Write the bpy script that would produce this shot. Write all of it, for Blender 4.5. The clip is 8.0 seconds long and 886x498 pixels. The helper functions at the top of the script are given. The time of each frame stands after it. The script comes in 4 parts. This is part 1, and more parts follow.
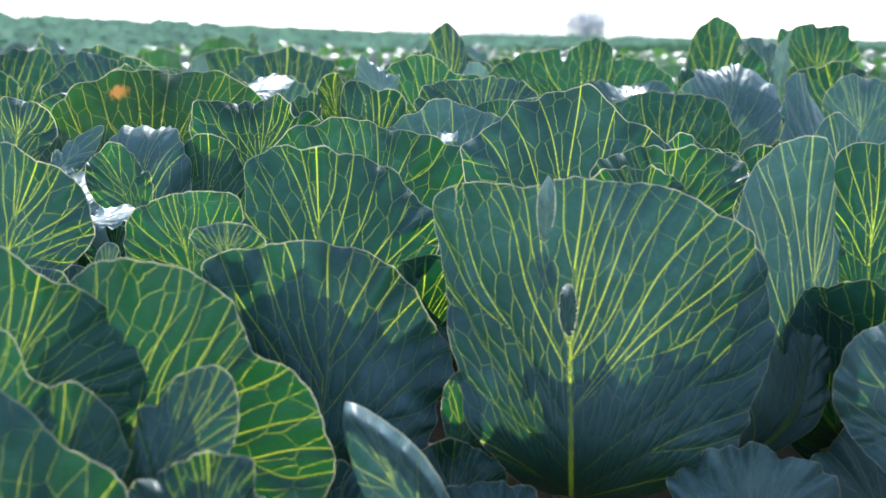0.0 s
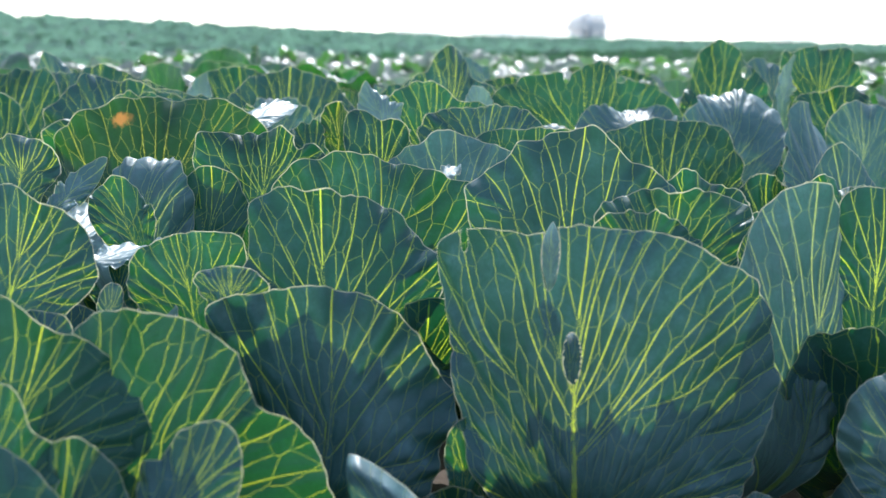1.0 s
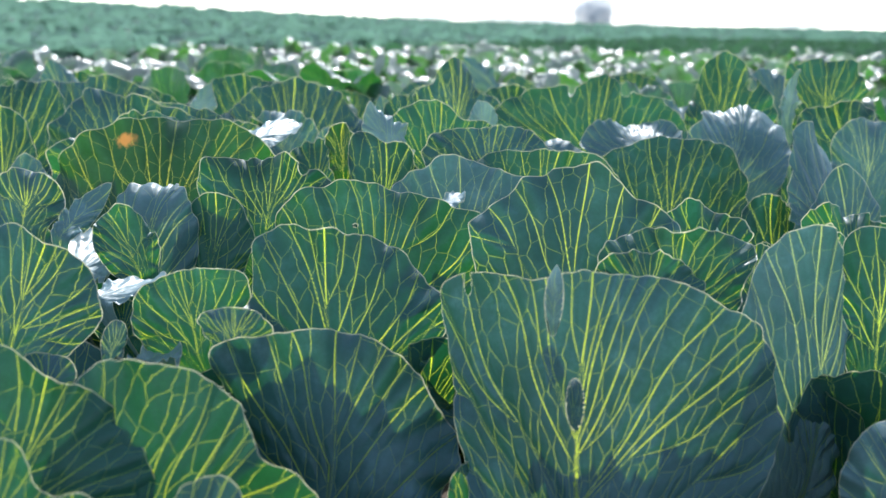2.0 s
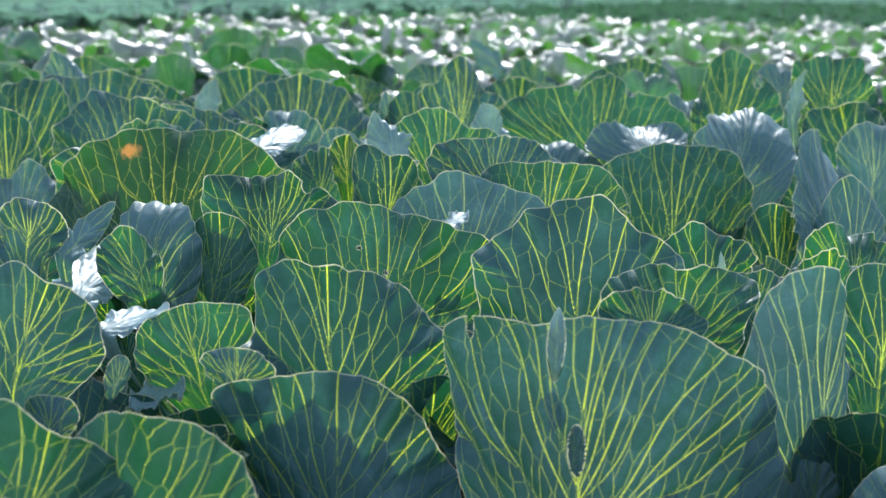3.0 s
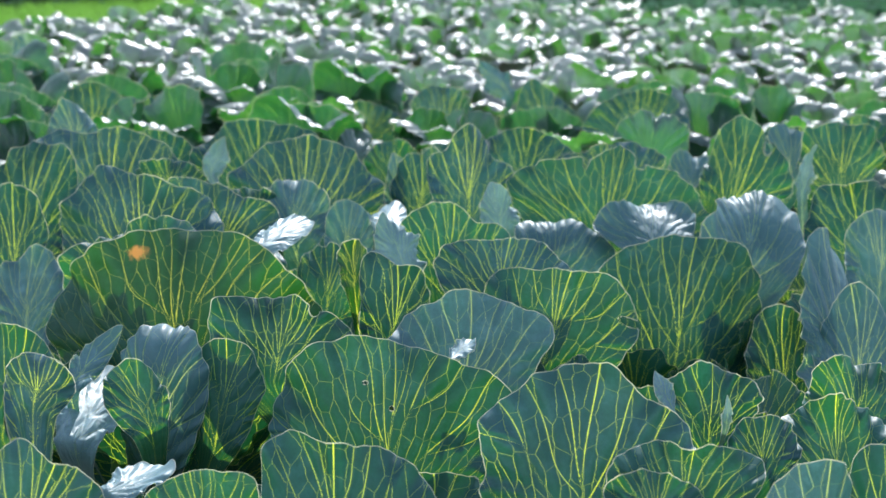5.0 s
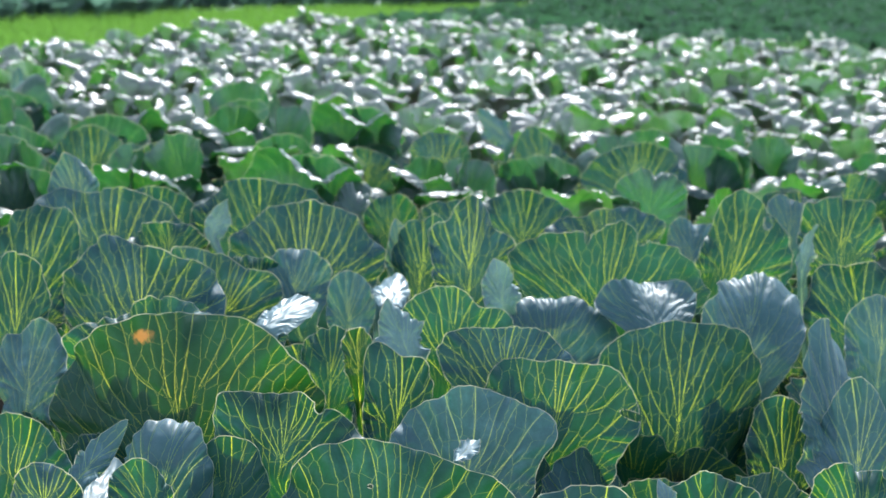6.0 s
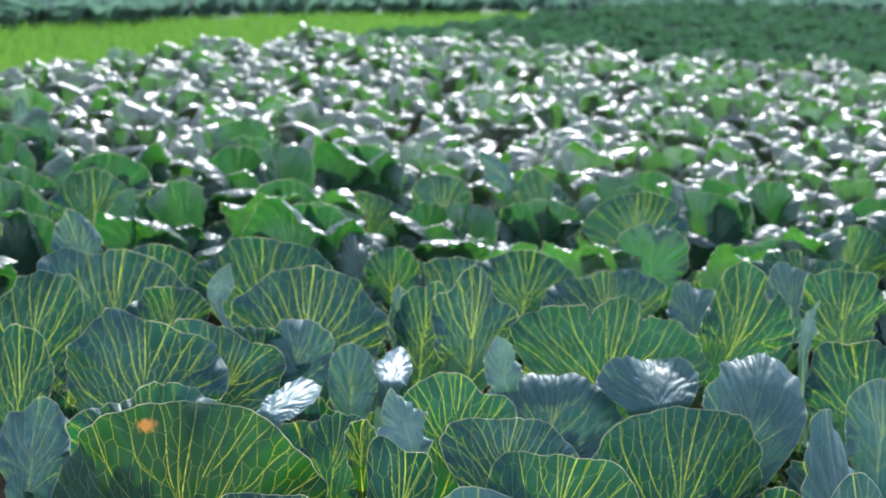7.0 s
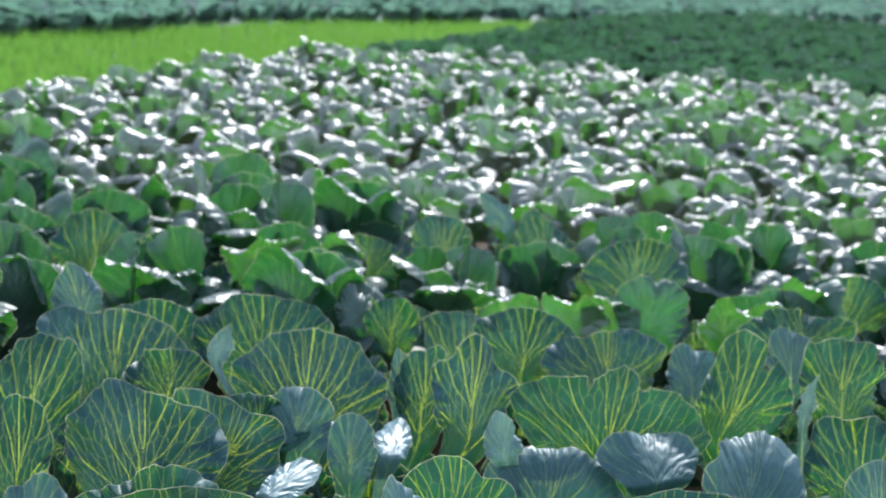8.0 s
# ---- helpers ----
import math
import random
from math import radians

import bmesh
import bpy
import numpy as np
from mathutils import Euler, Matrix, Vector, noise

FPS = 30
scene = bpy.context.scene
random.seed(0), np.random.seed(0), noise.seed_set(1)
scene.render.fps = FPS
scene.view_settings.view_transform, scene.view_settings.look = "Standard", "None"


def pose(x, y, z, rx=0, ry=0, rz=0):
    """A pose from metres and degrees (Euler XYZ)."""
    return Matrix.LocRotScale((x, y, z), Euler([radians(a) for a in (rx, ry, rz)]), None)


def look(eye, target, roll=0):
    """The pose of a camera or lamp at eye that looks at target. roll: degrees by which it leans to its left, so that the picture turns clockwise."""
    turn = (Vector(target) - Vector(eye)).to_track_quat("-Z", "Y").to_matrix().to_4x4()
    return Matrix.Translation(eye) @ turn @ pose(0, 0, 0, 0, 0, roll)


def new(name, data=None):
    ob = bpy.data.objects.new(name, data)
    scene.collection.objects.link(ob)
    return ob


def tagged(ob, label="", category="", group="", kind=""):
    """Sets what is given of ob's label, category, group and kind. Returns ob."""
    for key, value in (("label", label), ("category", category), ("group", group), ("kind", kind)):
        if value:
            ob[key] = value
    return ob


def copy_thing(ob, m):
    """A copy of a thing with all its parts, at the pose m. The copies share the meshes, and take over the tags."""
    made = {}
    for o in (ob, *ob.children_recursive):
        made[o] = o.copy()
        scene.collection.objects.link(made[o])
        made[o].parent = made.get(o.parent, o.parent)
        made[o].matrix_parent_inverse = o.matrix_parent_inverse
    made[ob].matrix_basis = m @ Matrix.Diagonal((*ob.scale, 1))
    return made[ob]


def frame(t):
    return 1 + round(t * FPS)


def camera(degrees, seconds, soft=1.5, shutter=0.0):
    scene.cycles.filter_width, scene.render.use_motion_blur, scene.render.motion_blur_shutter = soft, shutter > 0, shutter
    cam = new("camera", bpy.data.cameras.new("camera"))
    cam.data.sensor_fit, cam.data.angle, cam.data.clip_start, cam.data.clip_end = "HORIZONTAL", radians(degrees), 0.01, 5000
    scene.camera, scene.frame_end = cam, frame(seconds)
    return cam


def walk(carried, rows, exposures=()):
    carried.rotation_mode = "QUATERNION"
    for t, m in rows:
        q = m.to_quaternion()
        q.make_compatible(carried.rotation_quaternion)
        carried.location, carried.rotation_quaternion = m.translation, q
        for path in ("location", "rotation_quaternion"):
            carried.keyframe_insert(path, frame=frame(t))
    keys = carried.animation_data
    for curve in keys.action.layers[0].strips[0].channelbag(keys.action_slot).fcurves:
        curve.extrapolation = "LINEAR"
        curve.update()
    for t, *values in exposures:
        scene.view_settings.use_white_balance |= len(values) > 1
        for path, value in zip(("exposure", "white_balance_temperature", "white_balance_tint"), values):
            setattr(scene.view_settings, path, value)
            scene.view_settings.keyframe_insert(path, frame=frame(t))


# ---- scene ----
cam = camera(30.0, 8.0)
PATH = [
    (0, (0.011, -0.046, 0.626), (0.013, 1.938, 0.368), 0.8),
    (0.5, (0.004, -0.04, 0.644), (0.011, 1.943, 0.39), 1.1),
    (1, (0.006, -0.037, 0.672), (0.008, 1.946, 0.415), 1.1),
    (1.5, (0.005, -0.034, 0.698), (0.005, 1.949, 0.438), 1.2),
    (3, (0.008, -0.017, 0.818), (-0.002, 1.957, 0.494), 1.4),
    (3.5, (0.008, -0.007, 0.865), (-0.004, 1.963, 0.522), 1.5),
    (4, (0.006, 0.002, 0.931), (-0.006, 1.969, 0.567), 1.7),
    (4.5, (0.001, 0.014, 0.996), (-0.011, 1.978, 0.619), 2.0),
    (4.7, (0.001, 0.021, 1.024), (-0.014, 1.985, 0.643), 2.0),
    (6, (-0.036, 0.044, 1.194), (-0.038, 2.01, 0.827), 3.4),
    (6.5, (-0.049, 0.054, 1.27), (-0.048, 2.02, 0.904), 3.8),
    (7, (-0.06, 0.066, 1.346), (-0.058, 2.033, 0.979), 4.2),
    (7.5, (-0.072, 0.079, 1.416), (-0.067, 2.046, 1.05), 4.6),
    (8, (-0.082, 0.094, 1.491), (-0.076, 2.06, 1.124), 5.0),
]
walk(cam, [(t, look(eye, target, roll)) for t, eye, target, roll in PATH], [(0, 0.05, 5800, 12), (4.2, 0.17, 5800, 12), (8, 0.02, 5800, 12)])
cam.data.dof.use_dof = True
cam.data.dof.focus_distance = 2.2
cam.data.dof.aperture_fstop = 7.8

# ---- daylight: low sun ahead of the camera, pale hazy sky ----
SUN_UP, SUN_SIDE = 40.0, 4.0     # degrees above the horizon, degrees to the right of straight ahead
world = bpy.data.worlds.new("hazy_sky")
world.use_nodes = True
scene.world = world
wn, wl = world.node_tree.nodes, world.node_tree.links
sky = wn.new("ShaderNodeTexSky")
sky.sky_type = "NISHITA"
sky.sun_disc = False
sky.sun_elevation = radians(SUN_UP)
sky.sun_rotation = radians(SUN_SIDE)
sky.dust_density = 0.15
sky.air_density = 1.0
wn["Background"].inputs["Strength"].default_value = 0.225
haze = wn.new("ShaderNodeHueSaturation")
haze.inputs["Saturation"].default_value = 0.48
wl.new(sky.outputs["Color"], haze.inputs["Color"])
wl.new(haze.outputs["Color"], wn["Background"].inputs["Color"])
sun_data = bpy.data.lights.new("sun", "SUN")
sun_data.energy = 5.0
sun_data.angle = radians(0.6)
sun_data.color = (1.0, 0.95, 0.86)
sun = new("sun", sun_data)
az, el = radians(SUN_SIDE), radians(SUN_UP)
sun.matrix_world = look((3 * math.sin(az) * math.cos(el), 3 * math.cos(az) * math.cos(el), 3 * math.sin(el)), (0, 0, 0))


# ---- materials ----
def material(name):
    m = bpy.data.materials.new(name)
    m.use_nodes = True
    nt = m.node_tree
    for n in list(nt.nodes):
        nt.nodes.remove(n)
    return m, nt, nt.nodes.new("ShaderNodeOutputMaterial")


def node(nt, kind, **values):
    n = nt.nodes.new(kind)
    for key, value in values.items():
        n.inputs[key.replace("_", " ")].default_value = value
    return n


def ramp(nt, source, stops):
    n = nt.nodes.new("ShaderNodeValToRGB")
    n.color_ramp.elements[0].position, n.color_ramp.elements[0].color = stops[0][0], (*stops[0][1], 1)
    n.color_ramp.elements[1].position, n.color_ramp.elements[1].color = stops[-1][0], (*stops[-1][1], 1)
    for p, c in stops[1:-1]:
        n.color_ramp.elements.new(p).color = (*c, 1)
    nt.links.new(source, n.inputs["Fac"])
    return n.outputs["Color"]


def mix_color(nt, fac, a, b):
    n = nt.nodes.new("ShaderNodeMix")
    n.data_type = "RGBA"
    for socket, value in ((n.inputs["Factor"], fac), (n.inputs[6], a), (n.inputs[7], b)):
        if isinstance(value, (tuple, float)):
            socket.default_value = (*value, 1) if isinstance(value, tuple) else value
        else:
            nt.links.new(value, socket)
    return n.outputs[2]


def span(nt, source, a, b, c=0.0, d=1.0):
    n = nt.nodes.new("ShaderNodeMapRange")
    n.interpolation_type = "SMOOTHSTEP"
    nt.links.new(source, n.inputs["Value"])
    for key, value in zip(("From Min", "From Max", "To Min", "To Max"), (a, b, c, d)):
        n.inputs[key].default_value = value
    return n.outputs["Result"]


def leaf_material(name, wax, green, light, vein_light, share=0.5, spot=False, shine=0.55, gloss=0.40, index=1.5, coat=0.12):
    """Cabbage leaf: waxy blue-green skin, light shining through, pale veins and rim from the mesh's own attributes."""
    m, nt, out = material(name)
    rib = nt.nodes.new("ShaderNodeAttribute")
    rib.attribute_name = "rib"
    rim = nt.nodes.new("ShaderNodeAttribute")
    rim.attribute_name = "rim"
    info = nt.nodes.new("ShaderNodeObjectInfo")
    place = nt.nodes.new("ShaderNodeTexCoord")
    broad = node(nt, "ShaderNodeTexNoise", Scale=9.0, Detail=4.0, Roughness=0.6)
    fine = node(nt, "ShaderNodeTexNoise", Scale=240.0, Detail=3.0, Roughness=0.6)
    net = nt.nodes.new("ShaderNodeTexVoronoi")
    net.feature = "DISTANCE_TO_EDGE"
    net.inputs["Scale"].default_value = 170.0
    for n in (broad, fine, net):
        nt.links.new(place.outputs["Object"], n.inputs["Vector"])
    flow = nt.nodes.new("ShaderNodeAttribute")
    flow.attribute_name = "flow"
    def calc(kind, *values):
        n = nt.nodes.new("ShaderNodeMath")
        n.operation = kind
        for socket, value in zip(n.inputs, values):
            if isinstance(value, (int, float)):
                socket.default_value = value
            else:
                nt.links.new(value, socket)
        return n.outputs[0]

    def shifted(source, by, scale):
        n = nt.nodes.new("ShaderNodeVectorMath")
        n.operation = "MULTIPLY_ADD"
        n.inputs[1].default_value = scale
        nt.links.new(source, n.inputs[0])
        if isinstance(by, tuple):
            n.inputs[2].default_value = by
        else:
            nt.links.new(by, n.inputs[2])
        return n.outputs[0]

    def cells(source, size):
        n = nt.nodes.new("ShaderNodeTexVoronoi")
        n.feature = "DISTANCE_TO_EDGE"
        n.voronoi_dimensions = "2D"
        n.inputs["Scale"].default_value = size
        n.inputs["Randomness"].default_value = 0.85
        nt.links.new(source, n.inputs["Vector"])
        return n.outputs["Distance"]

    # veins that fan out from the stalk: long narrow meshes, their cross links thinner than their sides
    LONG, SIZE, STEP = 0.38, 66.0, 0.0004
    shake = node(nt, "ShaderNodeTexNoise", Scale=24.0, Detail=1.0)
    nt.links.new(flow.outputs["Vector"], shake.inputs["Vector"])
    bent = shifted(shake.outputs["Color"], flow.outputs["Vector"], (0.0035, 0.0035, 0))
    here = shifted(bent, (0, 0, 0), (1, LONG, 0))
    d0 = cells(here, SIZE)
    d1 = cells(shifted(here, (STEP, 0, 0), (1, 1, 1)), SIZE)
    slope = calc("MINIMUM", calc("ABSOLUTE", calc("DIVIDE", calc("SUBTRACT", d1, d0), STEP * SIZE)), 1.0)
    across = calc("SQRT", calc("ADD", calc("MULTIPLY", calc("MULTIPLY", slope, slope), 1 - LONG * LONG), LONG * LONG))
    split = nt.nodes.new("ShaderNodeSeparateXYZ")
    nt.links.new(flow.outputs["Vector"], split.inputs[0])
    away = calc("MULTIPLY", calc("DIVIDE", d0, calc("MULTIPLY", across, SIZE)), split.outputs[2])
    wide = node(nt, "ShaderNodeTexNoise", Scale=4.5, Detail=3.0, Roughness=0.55)
    nt.links.new(place.outputs["Object"], wide.inputs["Vector"])
    part_worn = node(nt, "ShaderNodeTexNoise", Scale=28.0, Detail=2.0)
    nt.links.new(flow.outputs["Vector"], part_worn.inputs["Vector"])
    weight = calc("MULTIPLY", span(nt, slope, 0.2, 0.9, 0.45, 1.0), span(nt, part_worn.outputs["Fac"], 0.3, 0.55, 0.5, 1.0))
    fade = calc("MULTIPLY", weight, span(nt, split.outputs[2], 0.48, 0.85, 0.0, 0.75))
    ribs = nt.nodes.new("ShaderNodeSeparateXYZ")
    nt.links.new(rib.outputs["Vector"], ribs.inputs[0])
    off = calc("MULTIPLY", calc("ABSOLUTE", calc("SUBTRACT", ribs.outputs[0], calc("ROUND", ribs.outputs[0]))), ribs.outputs[1])
    beside = calc("SUBTRACT", off, ribs.outputs[2])
    fade = calc("MULTIPLY", fade, span(nt, beside, 0.0004, 0.0025, 0.25, 1.0))
    second = calc("MULTIPLY", span(nt, away, 0.00015, 0.0008, 1.0, 0.0), fade)
    lines = span(nt, beside, -0.0003, 0.0004, 1.0, 0.0)
    halo = span(nt, beside, 0.0, 0.003, 1.0, 0.0)
    edge = span(nt, rim.outputs["Fac"], 0.0004, 0.0016, 1.0, 0.0)
    small = span(nt, net.outputs["Distance"], 0.0, 0.05, 0.22, 0.0)
    skin = mix_color(nt, ramp(nt, broad.outputs["Fac"], [(0.35, (0, 0, 0)), (0.68, (1, 1, 1))]), green, wax)
    skin = mix_color(nt, span(nt, fine.outputs["Fac"], 0.35, 0.75, 0.0, 0.35), skin, tuple(0.55 * c for c in wax))
    both_nets = nt.nodes.new("ShaderNodeMath")
    both_nets.operation = "MAXIMUM"
    nt.links.new(lines, both_nets.inputs[0])
    nt.links.new(second, both_nets.inputs[1])
    lines = both_nets.outputs[0]
    skin = mix_color(nt, lines, skin, (0.17, 0.34, 0.29))
    skin = mix_color(nt, edge, skin, (0.50, 0.52, 0.40))
    bloom = node(nt, "ShaderNodeTexNoise", Scale=26.0, Detail=5.0, Roughness=0.7)
    nt.links.new(place.outputs["Object"], bloom.inputs["Vector"])
    skin = mix_color(nt, calc("MULTIPLY", span(nt, bloom.outputs["Fac"], 0.45, 0.72), span(nt, wide.outputs["Fac"], 0.4, 0.65, 0.1, 0.6)), skin, tuple(min(1, 1.7 * c + 0.03) for c in wax))
    deep = tuple(0.5 * c for c in light)
    thin = mix_color(nt, ramp(nt, broad.outputs["Fac"], [(0.3, (0, 0, 0)), (0.7, (1, 1, 1))]), deep, light)
    thin = mix_color(nt, span(nt, info.outputs["Random"], 0.0, 1.0, 0.0, 0.35), thin, deep)
    thin = mix_color(nt, span(nt, wide.outputs["Fac"], 0.35, 0.65, 0.55, 0.0), thin, tuple(0.45 * c for c in light))
    thin = mix_color(nt, small, thin, tuple(1.7 * c for c in light))
    half = nt.nodes.new("ShaderNodeMath")
    half.operation = "MULTIPLY"
    half.inputs[1].default_value = 0.05
    nt.links.new(halo, half.inputs[0])
    thin = mix_color(nt, half.outputs[0], thin, vein_light)
    stout = span(nt, ribs.outputs[2], 0.0007, 0.0014)
    thin = mix_color(nt, lines, thin, mix_color(nt, stout, vein_light, tuple(0.10 * c + 0.03 for c in vein_light)))
    thin = mix_color(nt, edge, thin, (0.75, 0.72, 0.45))
    if spot:
        sore = nt.nodes.new("ShaderNodeAttribute")
        sore.attribute_name = "sore"
        patch = node(nt, "ShaderNodeTexNoise", Scale=110.0, Detail=4.0)
        nt.links.new(place.outputs["Object"], patch.inputs["Vector"])
        add = nt.nodes.new("ShaderNodeMath")
        add.operation = "ADD"
        nt.links.new(sore.outputs["Fac"], add.inputs[0])
        nt.links.new(patch.outputs["Fac"], add.inputs[1])
        worn = span(nt, add.outputs[0], 0.85, 1.3)
        thin = mix_color(nt, worn, thin, (0.75, 0.34, 0.07))
        skin = mix_color(nt, worn, skin, (0.42, 0.22, 0.07))
    bump = node(nt, "ShaderNodeBump", Strength=0.25, Distance=0.0006)
    nt.links.new(fine.outputs["Fac"], bump.inputs["Height"])
    quilt = node(nt, "ShaderNodeBump", Strength=0.5, Distance=0.002)
    nt.links.new(span(nt, d0, 0.0, 0.4), quilt.inputs["Height"])
    nt.links.new(quilt.outputs["Normal"], bump.inputs["Normal"])
    face = node(nt, "ShaderNodeBsdfPrincipled", Roughness=0.42)
    face.inputs["Specular IOR Level"].default_value = shine
    face.inputs["IOR"].default_value = index
    face.inputs["Coat Weight"].default_value = coat
    face.inputs["Coat Roughness"].default_value = 0.3
    nt.links.new(skin, face.inputs["Base Color"])
    nt.links.new(span(nt, broad.outputs["Fac"], 0.3, 0.7, gloss, gloss + 0.14), face.inputs["Roughness"])
    nt.links.new(bump.outputs["Normal"], face.inputs["Normal"])
    back = nt.nodes.new("ShaderNodeBsdfTranslucent")
    nt.links.new(thin, back.inputs["Color"])
    both = nt.nodes.new("ShaderNodeMixShader")
    nt.links.new(span(nt, lines, 0.0, 1.0, share, share + 0.2), both.inputs[0])
    nt.links.new(face.outputs[0], both.inputs[1])
    nt.links.new(back.outputs[0], both.inputs[2])
    nt.links.new(both.outputs[0], out.inputs["Surface"])
    return m


LEAF = leaf_material("cabbage_leaf", (0.075, 0.20, 0.225), (0.04, 0.13, 0.11), (0.020, 0.135, 0.032), (0.82, 1.0, 0.035))
LEAF_WAX = leaf_material("bluish_cabbage_leaf", (0.12, 0.265, 0.31), (0.065, 0.185, 0.19), (0.022, 0.115, 0.028), (0.84, 1.0, 0.04))
LEAF_BRIGHT = leaf_material("fresh_cabbage_leaf", (0.085, 0.23, 0.225), (0.045, 0.17, 0.13), (0.030, 0.18, 0.024), (0.86, 1.0, 0.035))
LEAF_BLUE = leaf_material("waxy_cabbage_leaf", (0.19, 0.345, 0.385), (0.11, 0.26, 0.275), (0.03, 0.15, 0.07), (0.65, 0.78, 0.15), share=0.42, shine=0.8, gloss=0.43)
LEAF_PALE = leaf_material("pale_waxy_cabbage_leaf", (0.29, 0.45, 0.48), (0.18, 0.34, 0.36), (0.10, 0.26, 0.14), (0.55, 0.72, 0.25), share=0.32, shine=0.8)
LEAF_SORE = leaf_material("sunburnt_cabbage_leaf", (0.06, 0.16, 0.12), (0.045, 0.14, 0.06), (0.035, 0.17, 0.012), (0.95, 0.95, 0.05), spot=True)
# skin lifted above the other leaves: sun glint and haze partly in its colour
GLINT_LEAF = leaf_material("glint_pale_cabbage_leaf", (0.33, 0.37, 0.31), (0.13, 0.20, 0.12), (0.05, 0.28, 0.015), (0.35, 0.55, 0.10), share=0.46, shine=1.0, gloss=0.41, index=2.6, coat=0.5)
FIELD_LEAF = leaf_material("curled_cabbage_leaf", (0.12, 0.24, 0.21), (0.05, 0.16, 0.11), (0.035, 0.21, 0.02), (0.25, 0.48, 0.06), share=0.5, shine=0.9, gloss=0.38, index=1.8, coat=0.5)


def plain_material(name, stops, scale, rough=0.8, bump_size=0.004, through_light=None):
    m, nt, out = material(name)
    place = nt.nodes.new("ShaderNodeTexCoord")
    n = node(nt, "ShaderNodeTexNoise", Scale=scale, Detail=6.0, Roughness=0.65)
    nt.links.new(place.outputs["Object"], n.inputs["Vector"])
    face = node(nt, "ShaderNodeBsdfPrincipled", Roughness=rough)
    bump = node(nt, "ShaderNodeBump", Strength=0.6, Distance=bump_size)
    nt.links.new(n.outputs["Fac"], bump.inputs["Height"])
    nt.links.new(bump.outputs["Normal"], face.inputs["Normal"])
    nt.links.new(ramp(nt, n.outputs["Fac"], stops), face.inputs["Base Color"])
    last = face.outputs[0]
    if through_light:
        back = nt.nodes.new("ShaderNodeBsdfTranslucent")
        back.inputs["Color"].default_value = (*through_light, 1)
        both = nt.nodes.new("ShaderNodeMixShader")
        both.inputs[0].default_value = 0.5
        nt.links.new(last, both.inputs[1])
        nt.links.new(back.outputs[0], both.inputs[2])
        last = both.outputs[0]
    nt.links.new(last, out.inputs["Surface"])
    return m


SOIL = plain_material("dry_soil", [(0.3, (0.05, 0.035, 0.022)), (0.7, (0.16, 0.11, 0.075))], 6.0, 0.95, 0.02)
STALK = plain_material("cabbage_stalk", [(0.3, (0.25, 0.32, 0.18)), (0.7, (0.42, 0.48, 0.30))], 40.0, 0.6, 0.001)
GRASS = plain_material("meadow_grass", [(0.3, (0.06, 0.16, 0.015)), (0.7, (0.14, 0.26, 0.03))], 2.0, 0.7, 0.01, (0.24, 0.50, 0.07))
# crop of the distance: air haze is put into the pale bluish leaf colour
HAZE_TINT_CROP = plain_material("haze_tinted_crop_leaves", [(0.3, (0.16, 0.25, 0.21)), (0.7, (0.29, 0.38, 0.36))], 3.0, 0.6, 0.01, (0.19, 0.36, 0.24))
FAR_CROP = plain_material("far_crop_leaves", [(0.3, (0.07, 0.12, 0.09)), (0.7, (0.17, 0.22, 0.205))], 3.0, 0.36, 0.01, (0.06, 0.17, 0.06))
# horizon trees: near-white colour stands for the haze in front of them
HAZE_TREE = plain_material("haze_tinted_tree", [(0.3, (0.70, 0.75, 0.78)), (0.7, (0.78, 0.82, 0.84))], 1.0, 0.9, 0.1, (0.92, 0.95, 0.98))


# ---- leaf building ----
def outline(th, a, b, p, lobes, rag, seed):
    """Radius of the leaf's margin at the angle th from its tip: a rounded form, with lobes and tears, finely uneven."""
    r = ((np.abs(np.sin(th)) / a) ** p + (np.abs(np.cos(th)) / b) ** p) ** (-1 / p)
    for at, amount, wide in lobes:
        d = (th - radians(at) + math.pi) % (2 * math.pi) - math.pi
        r = r * (1 + amount * np.exp(-(d / radians(wide)) ** 2))
    w = np.zeros_like(th)
    for k, s in ((4, 1.2), (7, 1.2), (11, 1.0), (19, 0.8), (33, 0.55), (57, 0.4)):
        w = w + s * np.sin(k * th + seed * 1.7 * k)
    return r * (1 + rag * w)


